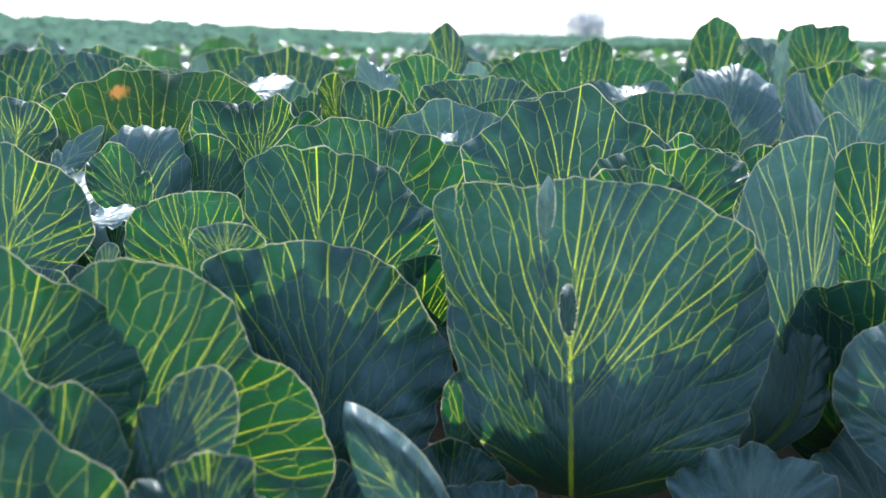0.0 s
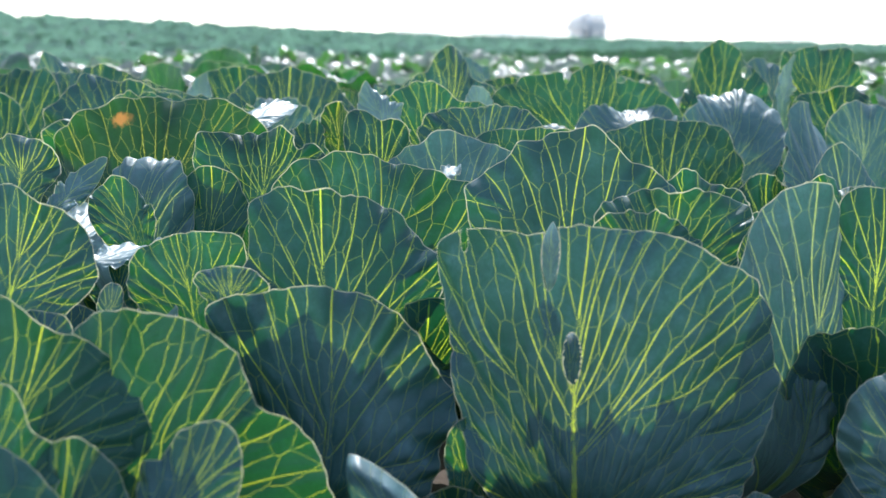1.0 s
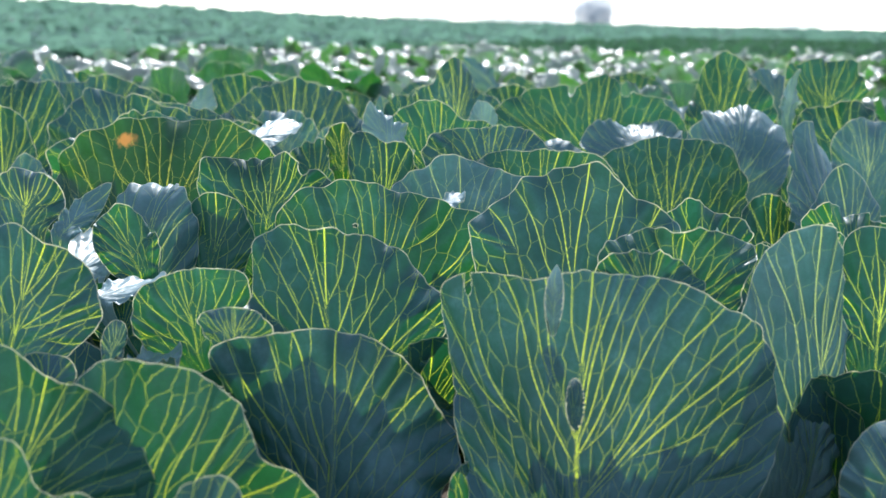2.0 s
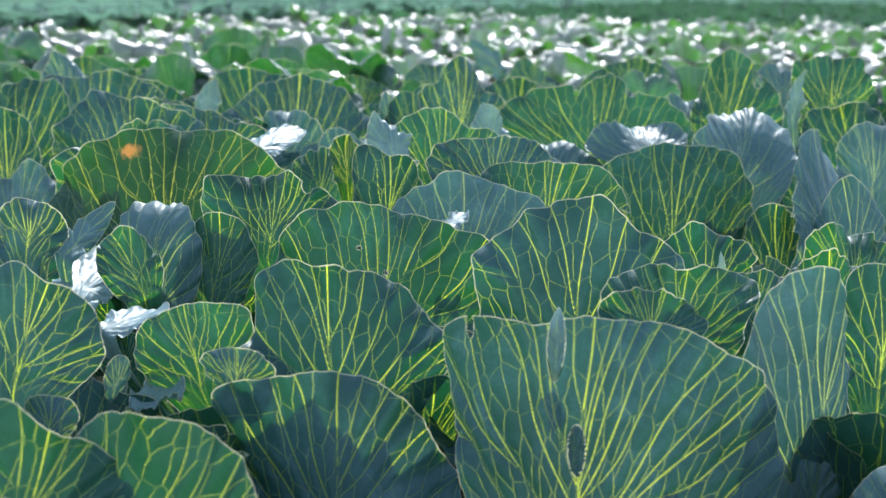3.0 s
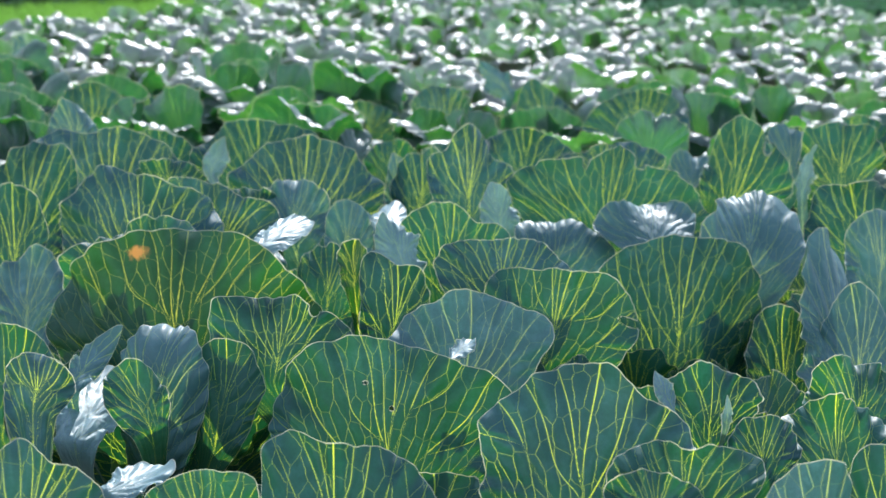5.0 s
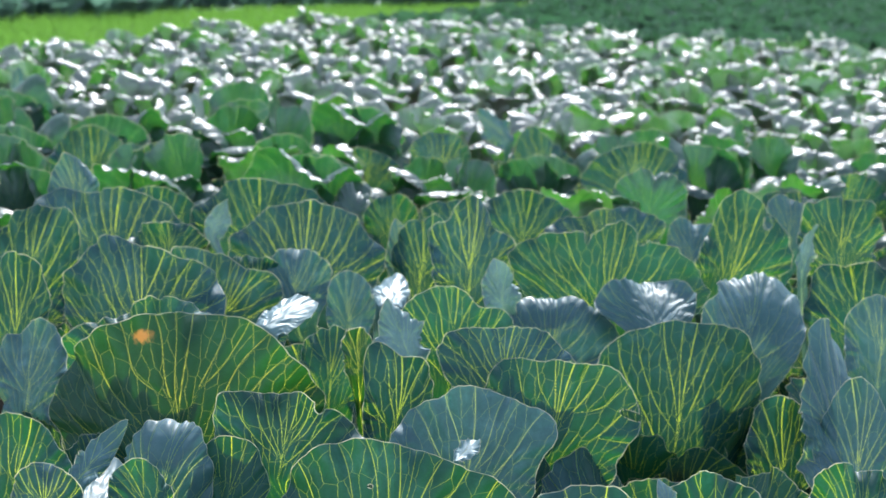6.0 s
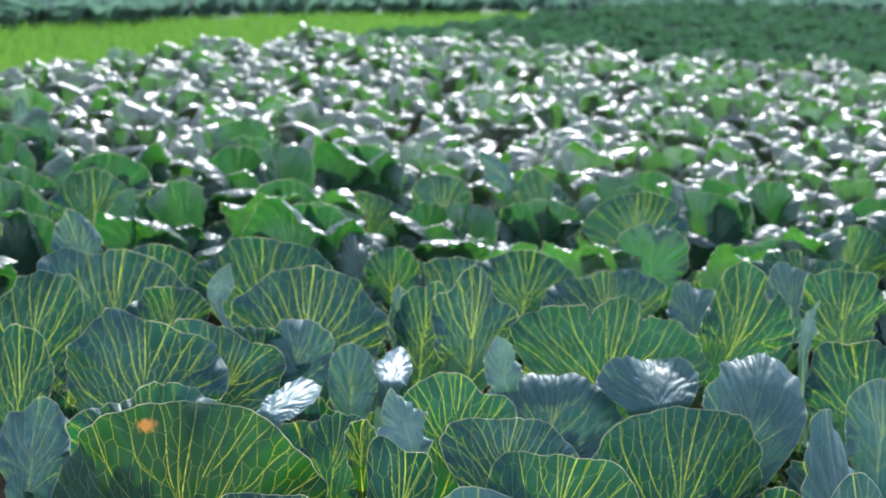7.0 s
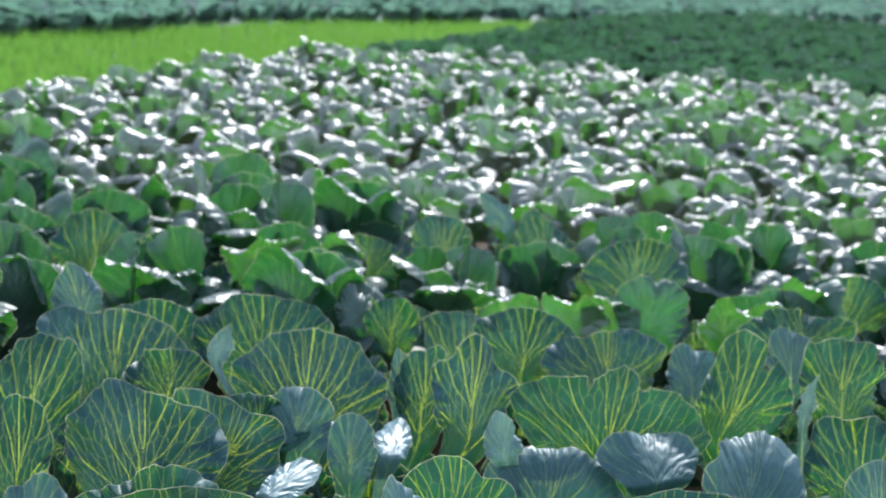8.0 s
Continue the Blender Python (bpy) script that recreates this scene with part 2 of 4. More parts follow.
def rib_field(x, y, b, rng, count, vein):
    """Midrib and side veins as a field: its whole numbers are the veins, which leave the midrib one by one and fan out.
    Returns the field, the gap between neighbouring veins and their half widths, in metres."""
    size = min(1.15, max(0.5, b / 0.14))
    turn, reach = np.arctan2(x, y + 1.35 * b), np.hypot(x, y + 1.35 * b)
    far = reach / b
    lines = [(0.0, 1.0, 0.02 * np.sin(far * 3 + rng.uniform(0, 6)) * np.clip(far - 0.5, 0, 1))]
    for side in (-1, 1):
        last = lines[0][2]
        for i in range(1, count + 1):
            f = i / count
            end = radians(84 * f ** 1.05 + rng.uniform(-3.5, 3.5))
            start = 1.8 - 1.4 * f ** 0.75 + rng.uniform(-0.12, 0.12)
            out = np.clip(1 - start / np.maximum(far, 1e-3), 0, 1) ** 0.8
            sway = 0.036 * np.sin(far * rng.uniform(4, 7) + rng.uniform(0, 6)) * out
            vein = side * (0.0009 * size * i / np.maximum(reach, 0.02) + end * out) + sway
            lines.append((side * i, 0.85, vein))
            if rng.random() < 0.8:     # a fork that leaves the vein nearer the midrib
                split = np.clip((far - rng.uniform(1.05, 1.8)) / 0.3, 0, 1)
                lines.append((side * (i - 0.5), 0.6, last + (vein - last) * rng.uniform(0.38, 0.6) * split * (2 - split)))
            last = vein
    lines.sort(key=lambda q: q[0])
    middle = [q[0] for q in lines].index(0.0)
    stack = np.maximum.accumulate(np.stack([q[2] for q in lines]), 0)
    low = np.concatenate([stack[:1] - 0.35, stack])
    high = np.concatenate([stack, stack[-1:] + 0.35])
    field, gap = np.zeros_like(x), np.full(x.shape, 0.01)
    for k in range(len(low)):
        inside = (turn >= low[k]) & (turn < high[k])
        wide = np.maximum(high[k] - low[k], 1e-4)
        field = np.where(inside, k - middle - 1 + (turn - low[k]) / wide, field)
        gap = np.where(inside, wide * reach, gap)
    near = np.clip(np.round(field).astype(int) + middle, 0, len(lines) - 1)
    girth = np.array([q[1] for q in lines])[near]
    half = vein * size * girth * np.where(near == middle, np.clip(0.0019 - 0.0008 * far, 0.0005, 1), np.clip(0.00125 - 0.00042 * far, 0.0002, 1))
    return field, gap, half


def leaf_surface(w, h, seed, n=60, p=2.4, taper=0.7, lobes=(), rag=0.014, cup=2.0, curl=1.0, tuck=1.5, ruffle=0.018,
              waves=5, ribs=5, vein=0.36, spine=0.0, pleat=0.0035, swell=0.016, fold=0.0, roll_at=0.0, dome=0.0, place=None, root=None):
    """One leaf, w wide and h high (metres). cup: how strongly it wraps round its midrib; curl and tuck: how its upper and lower
    half bend back (1/m); ruffle: how far the margin waves; place: the pose of its middle; root: where its stalk grows from."""
    rng = random.Random(seed)
    a, b = w / 2, h / 2
    if not lobes:
        lobes = [(at + rng.uniform(-14, 14), rng.choice((-1, 1)) * rng.uniform(0.03, 0.075), rng.uniform(8, 17)) for at in (-68, -35, 0, 35, 68)]
    small = min(1.0, min(a, b) / 0.09)
    ruffle, swell, pleat, rag = ruffle * small, swell * small, pleat * small, rag * small
    lobes = [(at, amount * (small if a < 0.05 else 1), wide) for at, amount, wide in lobes]
    g = np.linspace(-1, 1, n + 1)
    u, v = np.meshgrid(g, g)
    dx, dy = u * np.sqrt(1 - v * v / 2), v * np.sqrt(1 - u * u / 2)
    rho, th = np.hypot(dx, dy), np.arctan2(dx, dy)
    r = outline(th, a, b, p, lobes, rag, seed)
    x, y = rho * r * np.sin(th), rho * r * np.cos(th)

    field, gap, half = rib_field(x - spine * a, y, b, rng, ribs, vein)
    dist = np.abs(field - np.round(field)) * gap
    rim = (1 - rho) * r
    turn, reach = np.arctan2(x - spine * a, y + 1.35 * b), np.hypot(x - spine * a, y + 1.35 * b)
    flow = np.stack([turn * 1.6 * b + seed * 1.37, reach, reach / (1.6 * b)], -1)

    narrow = np.clip((0.4 - y / b) / 1.4, 0, 1)
    x3 = x * (1 - taper * narrow ** 1.3)
    relief = 0.9 * half * np.exp(-(dist / (0.001 + half)) ** 2) + 0.0018 * np.minimum(dist, 0.009) / 0.009
    relief = relief + 0.5 * pleat * rho ** 2 * (1 - np.cos(2 * math.pi * field)) * np.clip(gap / 0.02, 0, 1)
    wave = np.zeros_like(x)
    for k, s in ((waves, 1.0), (waves * 2 + 1, 0.45), (waves * 4 + 3, 0.28)):
        wave = wave + s * np.sin(k * th + seed * 2.3 + k)
    z = relief + ruffle * wave * rho ** 4 + swell * (np.sin(x / a * 3 + seed) * np.cos(y / b * 2.4 + seed * 3) * rho + 0.7 * np.sin(x / a * 4.7 + y / b * 2 + seed * 5) * rho ** 2) - fold * np.clip((rho - 0.8) / 0.2, 0, 1) ** 2
    # wrap round the midrib, then bend along it
    if abs(cup) > 1e-3:
        ang = cup * x3
        cx, cz = np.sin(ang) * (1 / cup + z), np.cos(ang) * (1 / cup + z) - 1 / cup
    else:
        cx, cz = x3, z
    limit = b * (roll_at - dome * (x / a) ** 2)
    low, up = np.minimum(y, limit), np.maximum(y - limit, 0)
    flat = np.maximum(low, 0)
    ang = tuck * np.minimum(low, 0)
    by, bz = flat + np.sin(ang) / tuck, (np.cos(ang) - 1) / tuck
    turn = curl * up if abs(curl) > 1e-3 else 1e-3 * up
    bow = curl if abs(curl) > 1e-3 else 1e-3
    total = ang * (up <= 0) + turn
    by = by + np.sin(turn) / bow + np.sin(total) * cz
    bz = bz + (np.cos(turn) - 1) / bow + np.cos(total) * cz
    co = np.stack([cx, by, bz], -1).reshape(-1, 3)
    if place is not None:
        m = np.array(place)
        co = co @ m[:3, :3].T + m[:3, 3]
    if root is not None:
        pull = np.clip((-y / b - 0.35) / 0.65, 0, 1).reshape(-1, 1) ** 2
        to = np.array(root) + 0.12 * (co - np.array(root)) * np.array([1, 1, 0.3])
        co = co * (1 - pull) + to * pull
    return co, x, y, a, b, rim, flow, np.stack([field, gap, half], -1)


def leaf_mesh(name, w, h, seed, n=60, hole=None, sore=None, mat=None, **shape):
    """The mesh of one leaf, with its veins and rim as attributes; hole: bites out of the blade; sore: a sunburnt patch."""
    co, x, y, a, b, rim, flow, rib = leaf_surface(w, h, seed, n, **shape)
    i = np.arange((n + 1) * (n + 1)).reshape(n + 1, n + 1)
    quads = np.stack([i[:-1, :-1], i[:-1, 1:], i[1:, 1:], i[1:, :-1]], -1).reshape(-1, 4)
    if hole:
        mx = x.reshape(-1)[quads].mean(1) / a
        my = y.reshape(-1)[quads].mean(1) / b
        keep = np.ones(len(quads), bool)
        for hx, hy, ra, rb in hole:
            keep &= ((mx - hx) / ra) ** 2 + ((my - hy) / rb) ** 2 > 1
            far = np.maximum(np.sqrt(((x / a - hx) / ra) ** 2 + ((y / b - hy) / rb) ** 2), 1.0)
            rim = np.minimum(rim, (1 - 1 / far) * np.hypot(x - hx * a, y - hy * b))
        quads = quads[keep]
    me = bpy.data.meshes.new(name)
    me.vertices.add(len(co))
    me.vertices.foreach_set("co", co.astype(np.float32).ravel())
    me.loops.add(quads.size)
    me.loops.foreach_set("vertex_index", quads.astype(np.int32).ravel())
    me.polygons.add(len(quads))
    me.polygons.foreach_set("loop_start", np.arange(0, quads.size, 4, dtype=np.int32))
    me.update(calc_edges=True)
    me.shade_smooth()
    me.attributes.new("rim", "FLOAT", "POINT").data.foreach_set("value", rim.astype(np.float32).ravel())
    for key, value in (("flow", flow), ("rib", rib)):
        me.attributes.new(key, "FLOAT_VECTOR", "POINT").data.foreach_set("vector", value.astype(np.float32).ravel())
    if sore:
        spots = 1 - np.hypot((x / a - sore[0]) / sore[2], (y / b - sore[1]) / sore[3])
        me.attributes.new("sore", "FLOAT", "POINT").data.foreach_set("value", np.clip(spots, -1, 1).astype(np.float32).ravel())
    me.materials.append(mat or LEAF)
    return me


def part(name, bm, material_, parent, label=""):
    me = bpy.data.meshes.new(name)
    bm.to_mesh(me)
    bm.free()
    me.materials.append(material_)
    me.shade_smooth()
    ob = new(name, me)
    ob.parent = parent
    return tagged(ob, label)


def stem_part(parent, height):
    bm = bmesh.new()
    rings = [(0.0, 0.024), (0.3, 0.019), (0.65, 0.021), (1.0, 0.034)]
    last = None
    for f, rad in rings:
        ring = [bm.verts.new((rad * math.cos(k * math.pi / 5), rad * math.sin(k * math.pi / 5), f * height)) for k in range(10)]
        if last:
            for k in range(10):
                bm.faces.new((last[k], last[(k + 1) % 10], ring[(k + 1) % 10], ring[k]))
        last = ring
    bm.faces.new(last)
    return part("stem", bm, STALK, parent)


def upright(x, y, z, yaw=0, tilt=0, roll=0):
    """The pose of a leaf whose outer face looks towards -y; tilt leans its top away, yaw turns it, roll tips it in its own plane."""
    return pose(x, y, z, 0, 0, yaw) @ pose(0, 0, 0, 90 - tilt) @ pose(0, 0, 0, 0, 0, roll)


def fan(*amounts):
    """Seven lobes of a leaf's margin, from its left side over the tip to its right: how far each bulges or draws in."""
    return tuple((at, amount, 15) for at, amount in zip((-78, -52, -26, 0, 26, 52, 78), amounts))


PLANTED = []     # where the plants built leaf by leaf stand


class Plant:
    """A cabbage plant: an empty at its foot, a stem, a head and its leaves."""

    def __init__(self, x, y, label, head=0.0, group="cabbages in the field"):
        self.foot = new("cabbage_plant")
        self.foot.location = (x, y, 0)
        self.x, self.y = x, y
        PLANTED.append((x, y))
        tagged(self.foot, label, "cabbage", group)
        stem_part(self.foot, 0.12)
        if head:
            self.head(head)

    def head(self, r):
        bm = bmesh.new()
        bmesh.ops.create_icosphere(bm, subdivisions=3, radius=r)
        for v in bm.verts:
            v.co *= 1 + 0.05 * noise.noise(v.co * 14)
            v.co.z = v.co.z * 0.92 + 0.11 + r * 0.85
        head = part("head", bm, LEAF_BLUE, self.foot, "closed pale green head")
        return head

    def leaf(self, x, y, z, w, h, seed, yaw=0, tilt=0, roll=0, label="", name="leaf", free=False, **more):
        here = upright(x - self.x, y - self.y, z, yaw, tilt, roll)
        me = leaf_mesh(name, w, h, seed, place=here, root=None if free else (0, 0, 0.1), **more)
        ob = new(name, me)
        ob.parent = self.foot
        return tagged(ob, label)


# ---- ground ----
def ground_sheet():
    bm = bmesh.new()
    xs = [-900, -300, -100, -40] + [-20 + 0.5 * i for i in range(81)] + [40, 100, 300, 900]
    ys = [-300, -60, -10] + [-3 + 0.5 * i for i in range(90)] + [60, 120, 300, 900]
    grid = [[bm.verts.new((x, y, -0.02 + 0.03 * noise.noise((x * 1.3, y * 1.3, 0)))) for x in xs] for y in ys]
    for r0, r1 in zip(grid, grid[1:]):
        for i in range(len(xs) - 1):
            bm.faces.new((r0[i], r0[i + 1], r1[i + 1], r1[i]))
    me = bpy.data.meshes.new("ground")
    bm.to_mesh(me)
    bm.free()
    me.materials.append(SOIL)
    me.shade_smooth()
    return tagged(new("ground", me), "dry brown soil under the cabbage field", "soil", kind="structure")


ground_sheet()

# ---- the nearest plants, leaf by leaf ----
def low_leaves(plant, seed, count=8, reach=0.14, top=0.30):
    """The lower leaves round the foot of a plant, spread outwards."""
    rng = random.Random(seed)
    for i in range(count):
        turn = 360 * i / count + rng.uniform(-20, 20)
        s, c = math.sin(radians(turn)), math.cos(radians(turn))
        w = rng.uniform(0.2, 0.28)
        plant.leaf(plant.x + reach * s, plant.y - reach * c, top * rng.uniform(0.75, 1) - 0.03, w, w * rng.uniform(0.95, 1.2), seed * 10 + i,
                   turn, -rng.uniform(22, 48), rng.uniform(-15, 15), n=36, cup=-2, curl=2, ruffle=0.01, mat=rng.choice((LEAF, LEAF, LEAF_BRIGHT)))


plant = Plant(-0.4, 1.62, "green cabbage plant with wide sunlit veined leaves", 0.09)
plant.leaf(-0.244, 1.420, 0.267, 0.325, 0.264, 17, -8, 8, -46.400, n=220, vein=1.1, p=2.3, cup=1.4, curl=0.3, ruffle=0.01, taper=0.4, rag=0.006, mat=LEAF_BRIGHT, swell=0.01, lobes=fan(0.06, -0.03, 0.01, -0.14, 0.07, 0.04, 0.00))
plant.leaf(-0.377, 1.400, 0.312, 0.236, 0.212, 10, 8, 15, -19.600, n=150, vein=1.1, cup=2, ruffle=0.006, mat=LEAF_BRIGHT, rag=0.006, swell=0.01, lobes=fan(0.00, 0.01, 0.13, -0.05, -0.00, -0.02, 0.09))
plant.leaf(-0.304, 1.280, 0.258, 0.126, 0.160, 39, 5, 30, -1.100, n=120, vein=0.9, cup=2, ruffle=0.01, mat=LEAF_BRIGHT, rag=0.006, swell=0.01, lobes=fan(-0.00, -0.00, 0.07, -0.03, -0.04, -0.05, -0.00))
plant.leaf(-0.212, 1.315, 0.274, 0.095, 0.161, 40, -15, 20, -23.600, n=90, vein=0.8, cup=4, ruffle=0.006, p=1.9, mat=LEAF_WAX, rag=0.006, swell=0.01, lobes=fan(0.22, -0.29, 0.01, 0.00, 0.00, 0.00, 0.00))
plant.leaf(-0.376, 1.290, 0.284, 0.132, 0.177, 61, 5, 20, -12.700, n=90, vein=0.9, cup=2, ruffle=0.008, mat=LEAF_BRIGHT, rag=0.006, swell=0.01, lobes=fan(-0.00, -0.00, 0.00, 0.11, -0.18, 0.05, 0.01))
plant.leaf(-0.342, 1.200, 0.186, 0.203, 0.277, 24, 0, 15, 1.300, n=110, vein=1.1, cup=2, ruffle=0.01, mat=LEAF_BRIGHT, rag=0.006, swell=0.01, lobes=fan(0.00, 0.00, 0.04, 0.17, -0.06, 0.15, 0.01))
plant.leaf(-0.177, 1.230, 0.237, 0.111, 0.112, 48, 0, 25, -6.000, n=90, vein=1.1, cup=3, rag=0.006, swell=0.01, lobes=fan(0.10, 0.02, -0.10, -0.01, 0.15, -0.17, -0.01))
plant.leaf(-0.452, 1.725, 0.403, 0.169, 0.184, 89, 5, 8, -16.900, n=150, vein=1.1, cup=1.5, ruffle=0.008, mat=LEAF_WAX, rag=0.006, swell=0.01, lobes=fan(0.00, 0.00, 0.11, -0.08, -0.04, -0.04, 0.03))
plant.leaf(-0.401, 1.630, 0.354, 0.065, 0.061, 38, 0, 20, 0, n=60, mat=LEAF_WAX, ruffle=0.01)
plant.leaf(-0.503, 1.950, 0.492, 0.098, 0.099, 52, 0, 15, -5, n=60, mat=LEAF_WAX, ruffle=0.012)
low_leaves(plant, 97)
plant = Plant(-0.13, 1.92, "cabbage plant with a shaded dark leaf and curled white tip", 0.09)
plant.leaf(-0.109, 1.635, 0.267, 0.266, 0.300, 19, 0, 8, -3.500, n=210, vein=1.1, p=2.5, cup=2.6, curl=0.4, taper=0.3, mat=LEAF_WAX, rag=0.006, swell=0.01, lobes=fan(-0.12, 0.17, -0.03, -0.03, -0.09, -0.14, 0.09))
plant.leaf(-0.114, 1.755, 0.359, 0.236, 0.305, 15, -5, 22, 7.500, n=190, vein=1.1, p=2.7, cup=2.8, curl=0.8, rag=0.006, swell=0.01, lobes=fan(-0.01, -0.07, 0.21, -0.09, -0.03, 0.00, 0.13))
plant.leaf(-0.216, 1.690, 0.397, 0.098, 0.058, 37, -25, 10, 1.000, n=60, cup=4, mat=LEAF_WAX, free=True, rag=0.006, swell=0.01, lobes=fan(-0.01, 0.03, 0.00, -0.01, -0.02, 0.01, 0.00))
plant.leaf(-0.019, 1.380, 0.216, 0.073, 0.196, 36, -10, 5, 38, n=110, vein=0.4, cup=3, curl=0.5, mat=LEAF_BLUE, p=1.6, taper=0.2, ruffle=0.004, rag=0.004, fold=0.03, lobes=((0,0.12,14),))
plant.leaf(-0.281, 1.834, 0.371, 0.142, 0.142, 95, 0, 10, 12.400, n=100, vein=1.1, mat=LEAF_BRIGHT, rag=0.006, p=2.8, ruffle=0.008, swell=0.01, lobes=fan(-0.00, -0.02, -0.02, 0.04, -0.02, 0.11, 0.01))
plant.leaf(-0.381, 1.889, 0.406, 0.069, 0.140, 12, 0, 78, -35, n=50, cup=5, mat=LEAF_PALE, ruffle=0.012)
plant.leaf(-0.370, 1.870, 0.366, 0.082, 0.070, 53, 0, 20, 0, n=50, mat=LEAF_BRIGHT)
plant.leaf(-0.106, 1.500, 0.143, 0.164, 0.142, 20, 0, 30, 0, n=80, cup=2, mat=LEAF_WAX)
plant.leaf(-0.325, 1.800, 0.341, 0.059, 0.090, 17, 0, 78, -32, n=50, cup=3, mat=LEAF_PALE, p=1.8, free=True)
plant.leaf(-0.368, 1.800, 0.353, 0.031, 0.072, 33, 25, 10, -15, n=40, cup=5, mat=LEAF_BLUE, rag=0.02)
plant.leaf(-0.361, 1.880, 0.358, 0.080, 0.080, 71, 0, 15, 0, n=60, mat=LEAF)
plant.leaf(0.025, 1.570, 0.165, 0.119, 0.107, 89, 0, 20, 0, n=60)
low_leaves(plant, 98)
plant = Plant(0.17, 1.9, "large blue-green cabbage with a notched, holed outer leaf", 0.09)
plant.leaf(0.181, 1.570, 0.305, 0.362, 0.389, 8, 0, 14, -3.500, n=240, vein=1.0, p=2.6, taper=0.5, cup=3.4, curl=0.5, tuck=2.0, ruffle=0.006, swell=0.01, ribs=8, spine=-0.25, hole=((-0.258,0.25,0.05,0.13),(-0.4,0.78,0.05,0.19),(-0.955,0.88,0.035,0.07)), mat=LEAF_WAX, rag=0.006, lobes=fan(0.06, 0.32, -0.06, -0.04, -0.06, -0.01, 0.08))
plant.leaf(0.120, 1.660, 0.443, 0.030, 0.089, 23, 10, 32, -8.500, n=40, cup=16, mat=LEAF_PALE, p=1.25, free=True, ruffle=0.003, rag=0.006, swell=0.01, lobes=fan(-0.00, -0.00, -0.00, -0.00, 0.01, 0.00, -0.00))
plant.leaf(0.381, 1.710, 0.313, 0.163, 0.431, 1, 22, 4, -7.500, n=150, vein=0.8, cup=4.0, curl=0.5, tuck=2.5, ruffle=0.006, ribs=8, spine=0.5, mat=LEAF_BLUE, rag=0.006, swell=0.01, taper=0.3, p=2.0, lobes=fan(0.00, 0.01, 0.03, -0.02, -0.05, -0.03, -0.06))
plant.leaf(0.160, 1.885, 0.412, 0.273, 0.315, 91, -6, 18, -0.800, n=180, vein=1.1, p=2.2, taper=0.15, cup=2.0, mat=LEAF_WAX, rag=0.006, swell=0.01, lobes=fan(-0.05, 0.04, 0.01, 0.03, -0.08, 0.03, 0.01))
plant.leaf(0.266, 1.800, 0.436, 0.183, 0.158, 45, 0, 25, -4.200, n=120, vein=1.35, cup=1.5, ruffle=0.008, mat=LEAF_BRIGHT, rag=0.006, swell=0.01, lobes=fan(0.04, -0.00, 0.02, -0.19, 0.01, 0.20, -0.14))
plant.leaf(0.230, 1.770, 0.441, 0.128, 0.088, 6, 0, 25, -8.600, n=90, vein=1.1, cup=2, mat=LEAF_BRIGHT, rag=0.006, swell=0.01, lobes=fan(0.01, -0.05, 0.08, 0.02, -0.07, 0.00, -0.00))
plant.leaf(0.035, 1.600, 0.233, 0.047, 0.110, 68, 10, 0, 0, n=70, mat=LEAF_BRIGHT)
plant.leaf(0.058, 1.500, 0.126, 0.166, 0.149, 5, 10, 25, 10, n=80, cup=2, mat=LEAF_WAX)
plant.leaf(0.323, 1.520, 0.157, 0.190, 0.149, 49, -10, 30, -15, n=80, cup=2, mat=LEAF_BLUE)
plant.leaf(0.139, 1.630, 0.331, 0.087, 0.132, 52, 0, 45, 0, n=60, cup=2, mat=LEAF_BLUE)
plant.leaf(0.054, 1.630, 0.196, 0.070, 0.095, 86, 0, 15, 0, n=50, mat=LEAF)
low_leaves(plant, 99)
plant = Plant(0.52, 1.9, "cabbage plant with dark shaded leaves beside the notched one", 0.09)
plant.leaf(0.494, 1.800, 0.403, 0.104, 0.238, 44, -20, 10, -0.200, n=130, vein=1.1, cup=2, rag=0.006, swell=0.01, lobes=fan(0.01, -0.07, 0.10, -0.07, 0.05, 0.00, 0.00))
plant.leaf(0.486, 1.560, 0.250, 0.140, 0.213, 38, -10, 15, 25.900, n=110, vein=1.1, cup=2, mat=LEAF_BLUE, rag=0.006, swell=0.01, lobes=fan(0.01, 0.03, -0.06, 0.00, 0.07, 0.00, 0.00))
plant.leaf(0.492, 1.660, 0.108, 0.299, 0.242, 60, -10, 20, 39.000, n=120, vein=1.1, cup=2, mat=LEAF_BLUE, rag=0.006, swell=0.01, lobes=fan(0.00, 0.13, -0.12, -0.06, -0.04, 0.12, 0.00))
low_leaves(plant, 100)
plant = Plant(-0.46, 2.5, "cabbage plant with a folded glossy dome leaf", 0.09)
plant.leaf(-0.420, 2.290, 0.373, 0.155, 0.306, 71, -8, 5, -2.400, n=110, cup=9.0, curl=14.0, mat=LEAF_BLUE, p=2.6, ruffle=0.002, pleat=0.005, ribs=7, rag=0.005, swell=0.01, roll_at=0.35, lobes=fan(0.06, 0.01, -0.13, -0.01, -0.13, -0.02, 0.05))
plant.leaf(-0.330, 2.300, 0.373, 0.119, 0.222, 10, -15, 10, -3.300, n=80, cup=4, ruffle=0.008, mat=LEAF_BRIGHT, rag=0.006, swell=0.01, lobes=fan(0.00, 0.00, 0.00, -0.02, -0.05, 0.09, -0.03))
plant.leaf(-0.422, 2.200, 0.403, 0.088, 0.144, 17, 15, 25, 23.500, n=80, cup=4, mat=LEAF_BRIGHT, rag=0.006, swell=0.01, lobes=fan(-0.00, -0.02, 0.04, 0.00, 0.00, 0.00, -0.00))
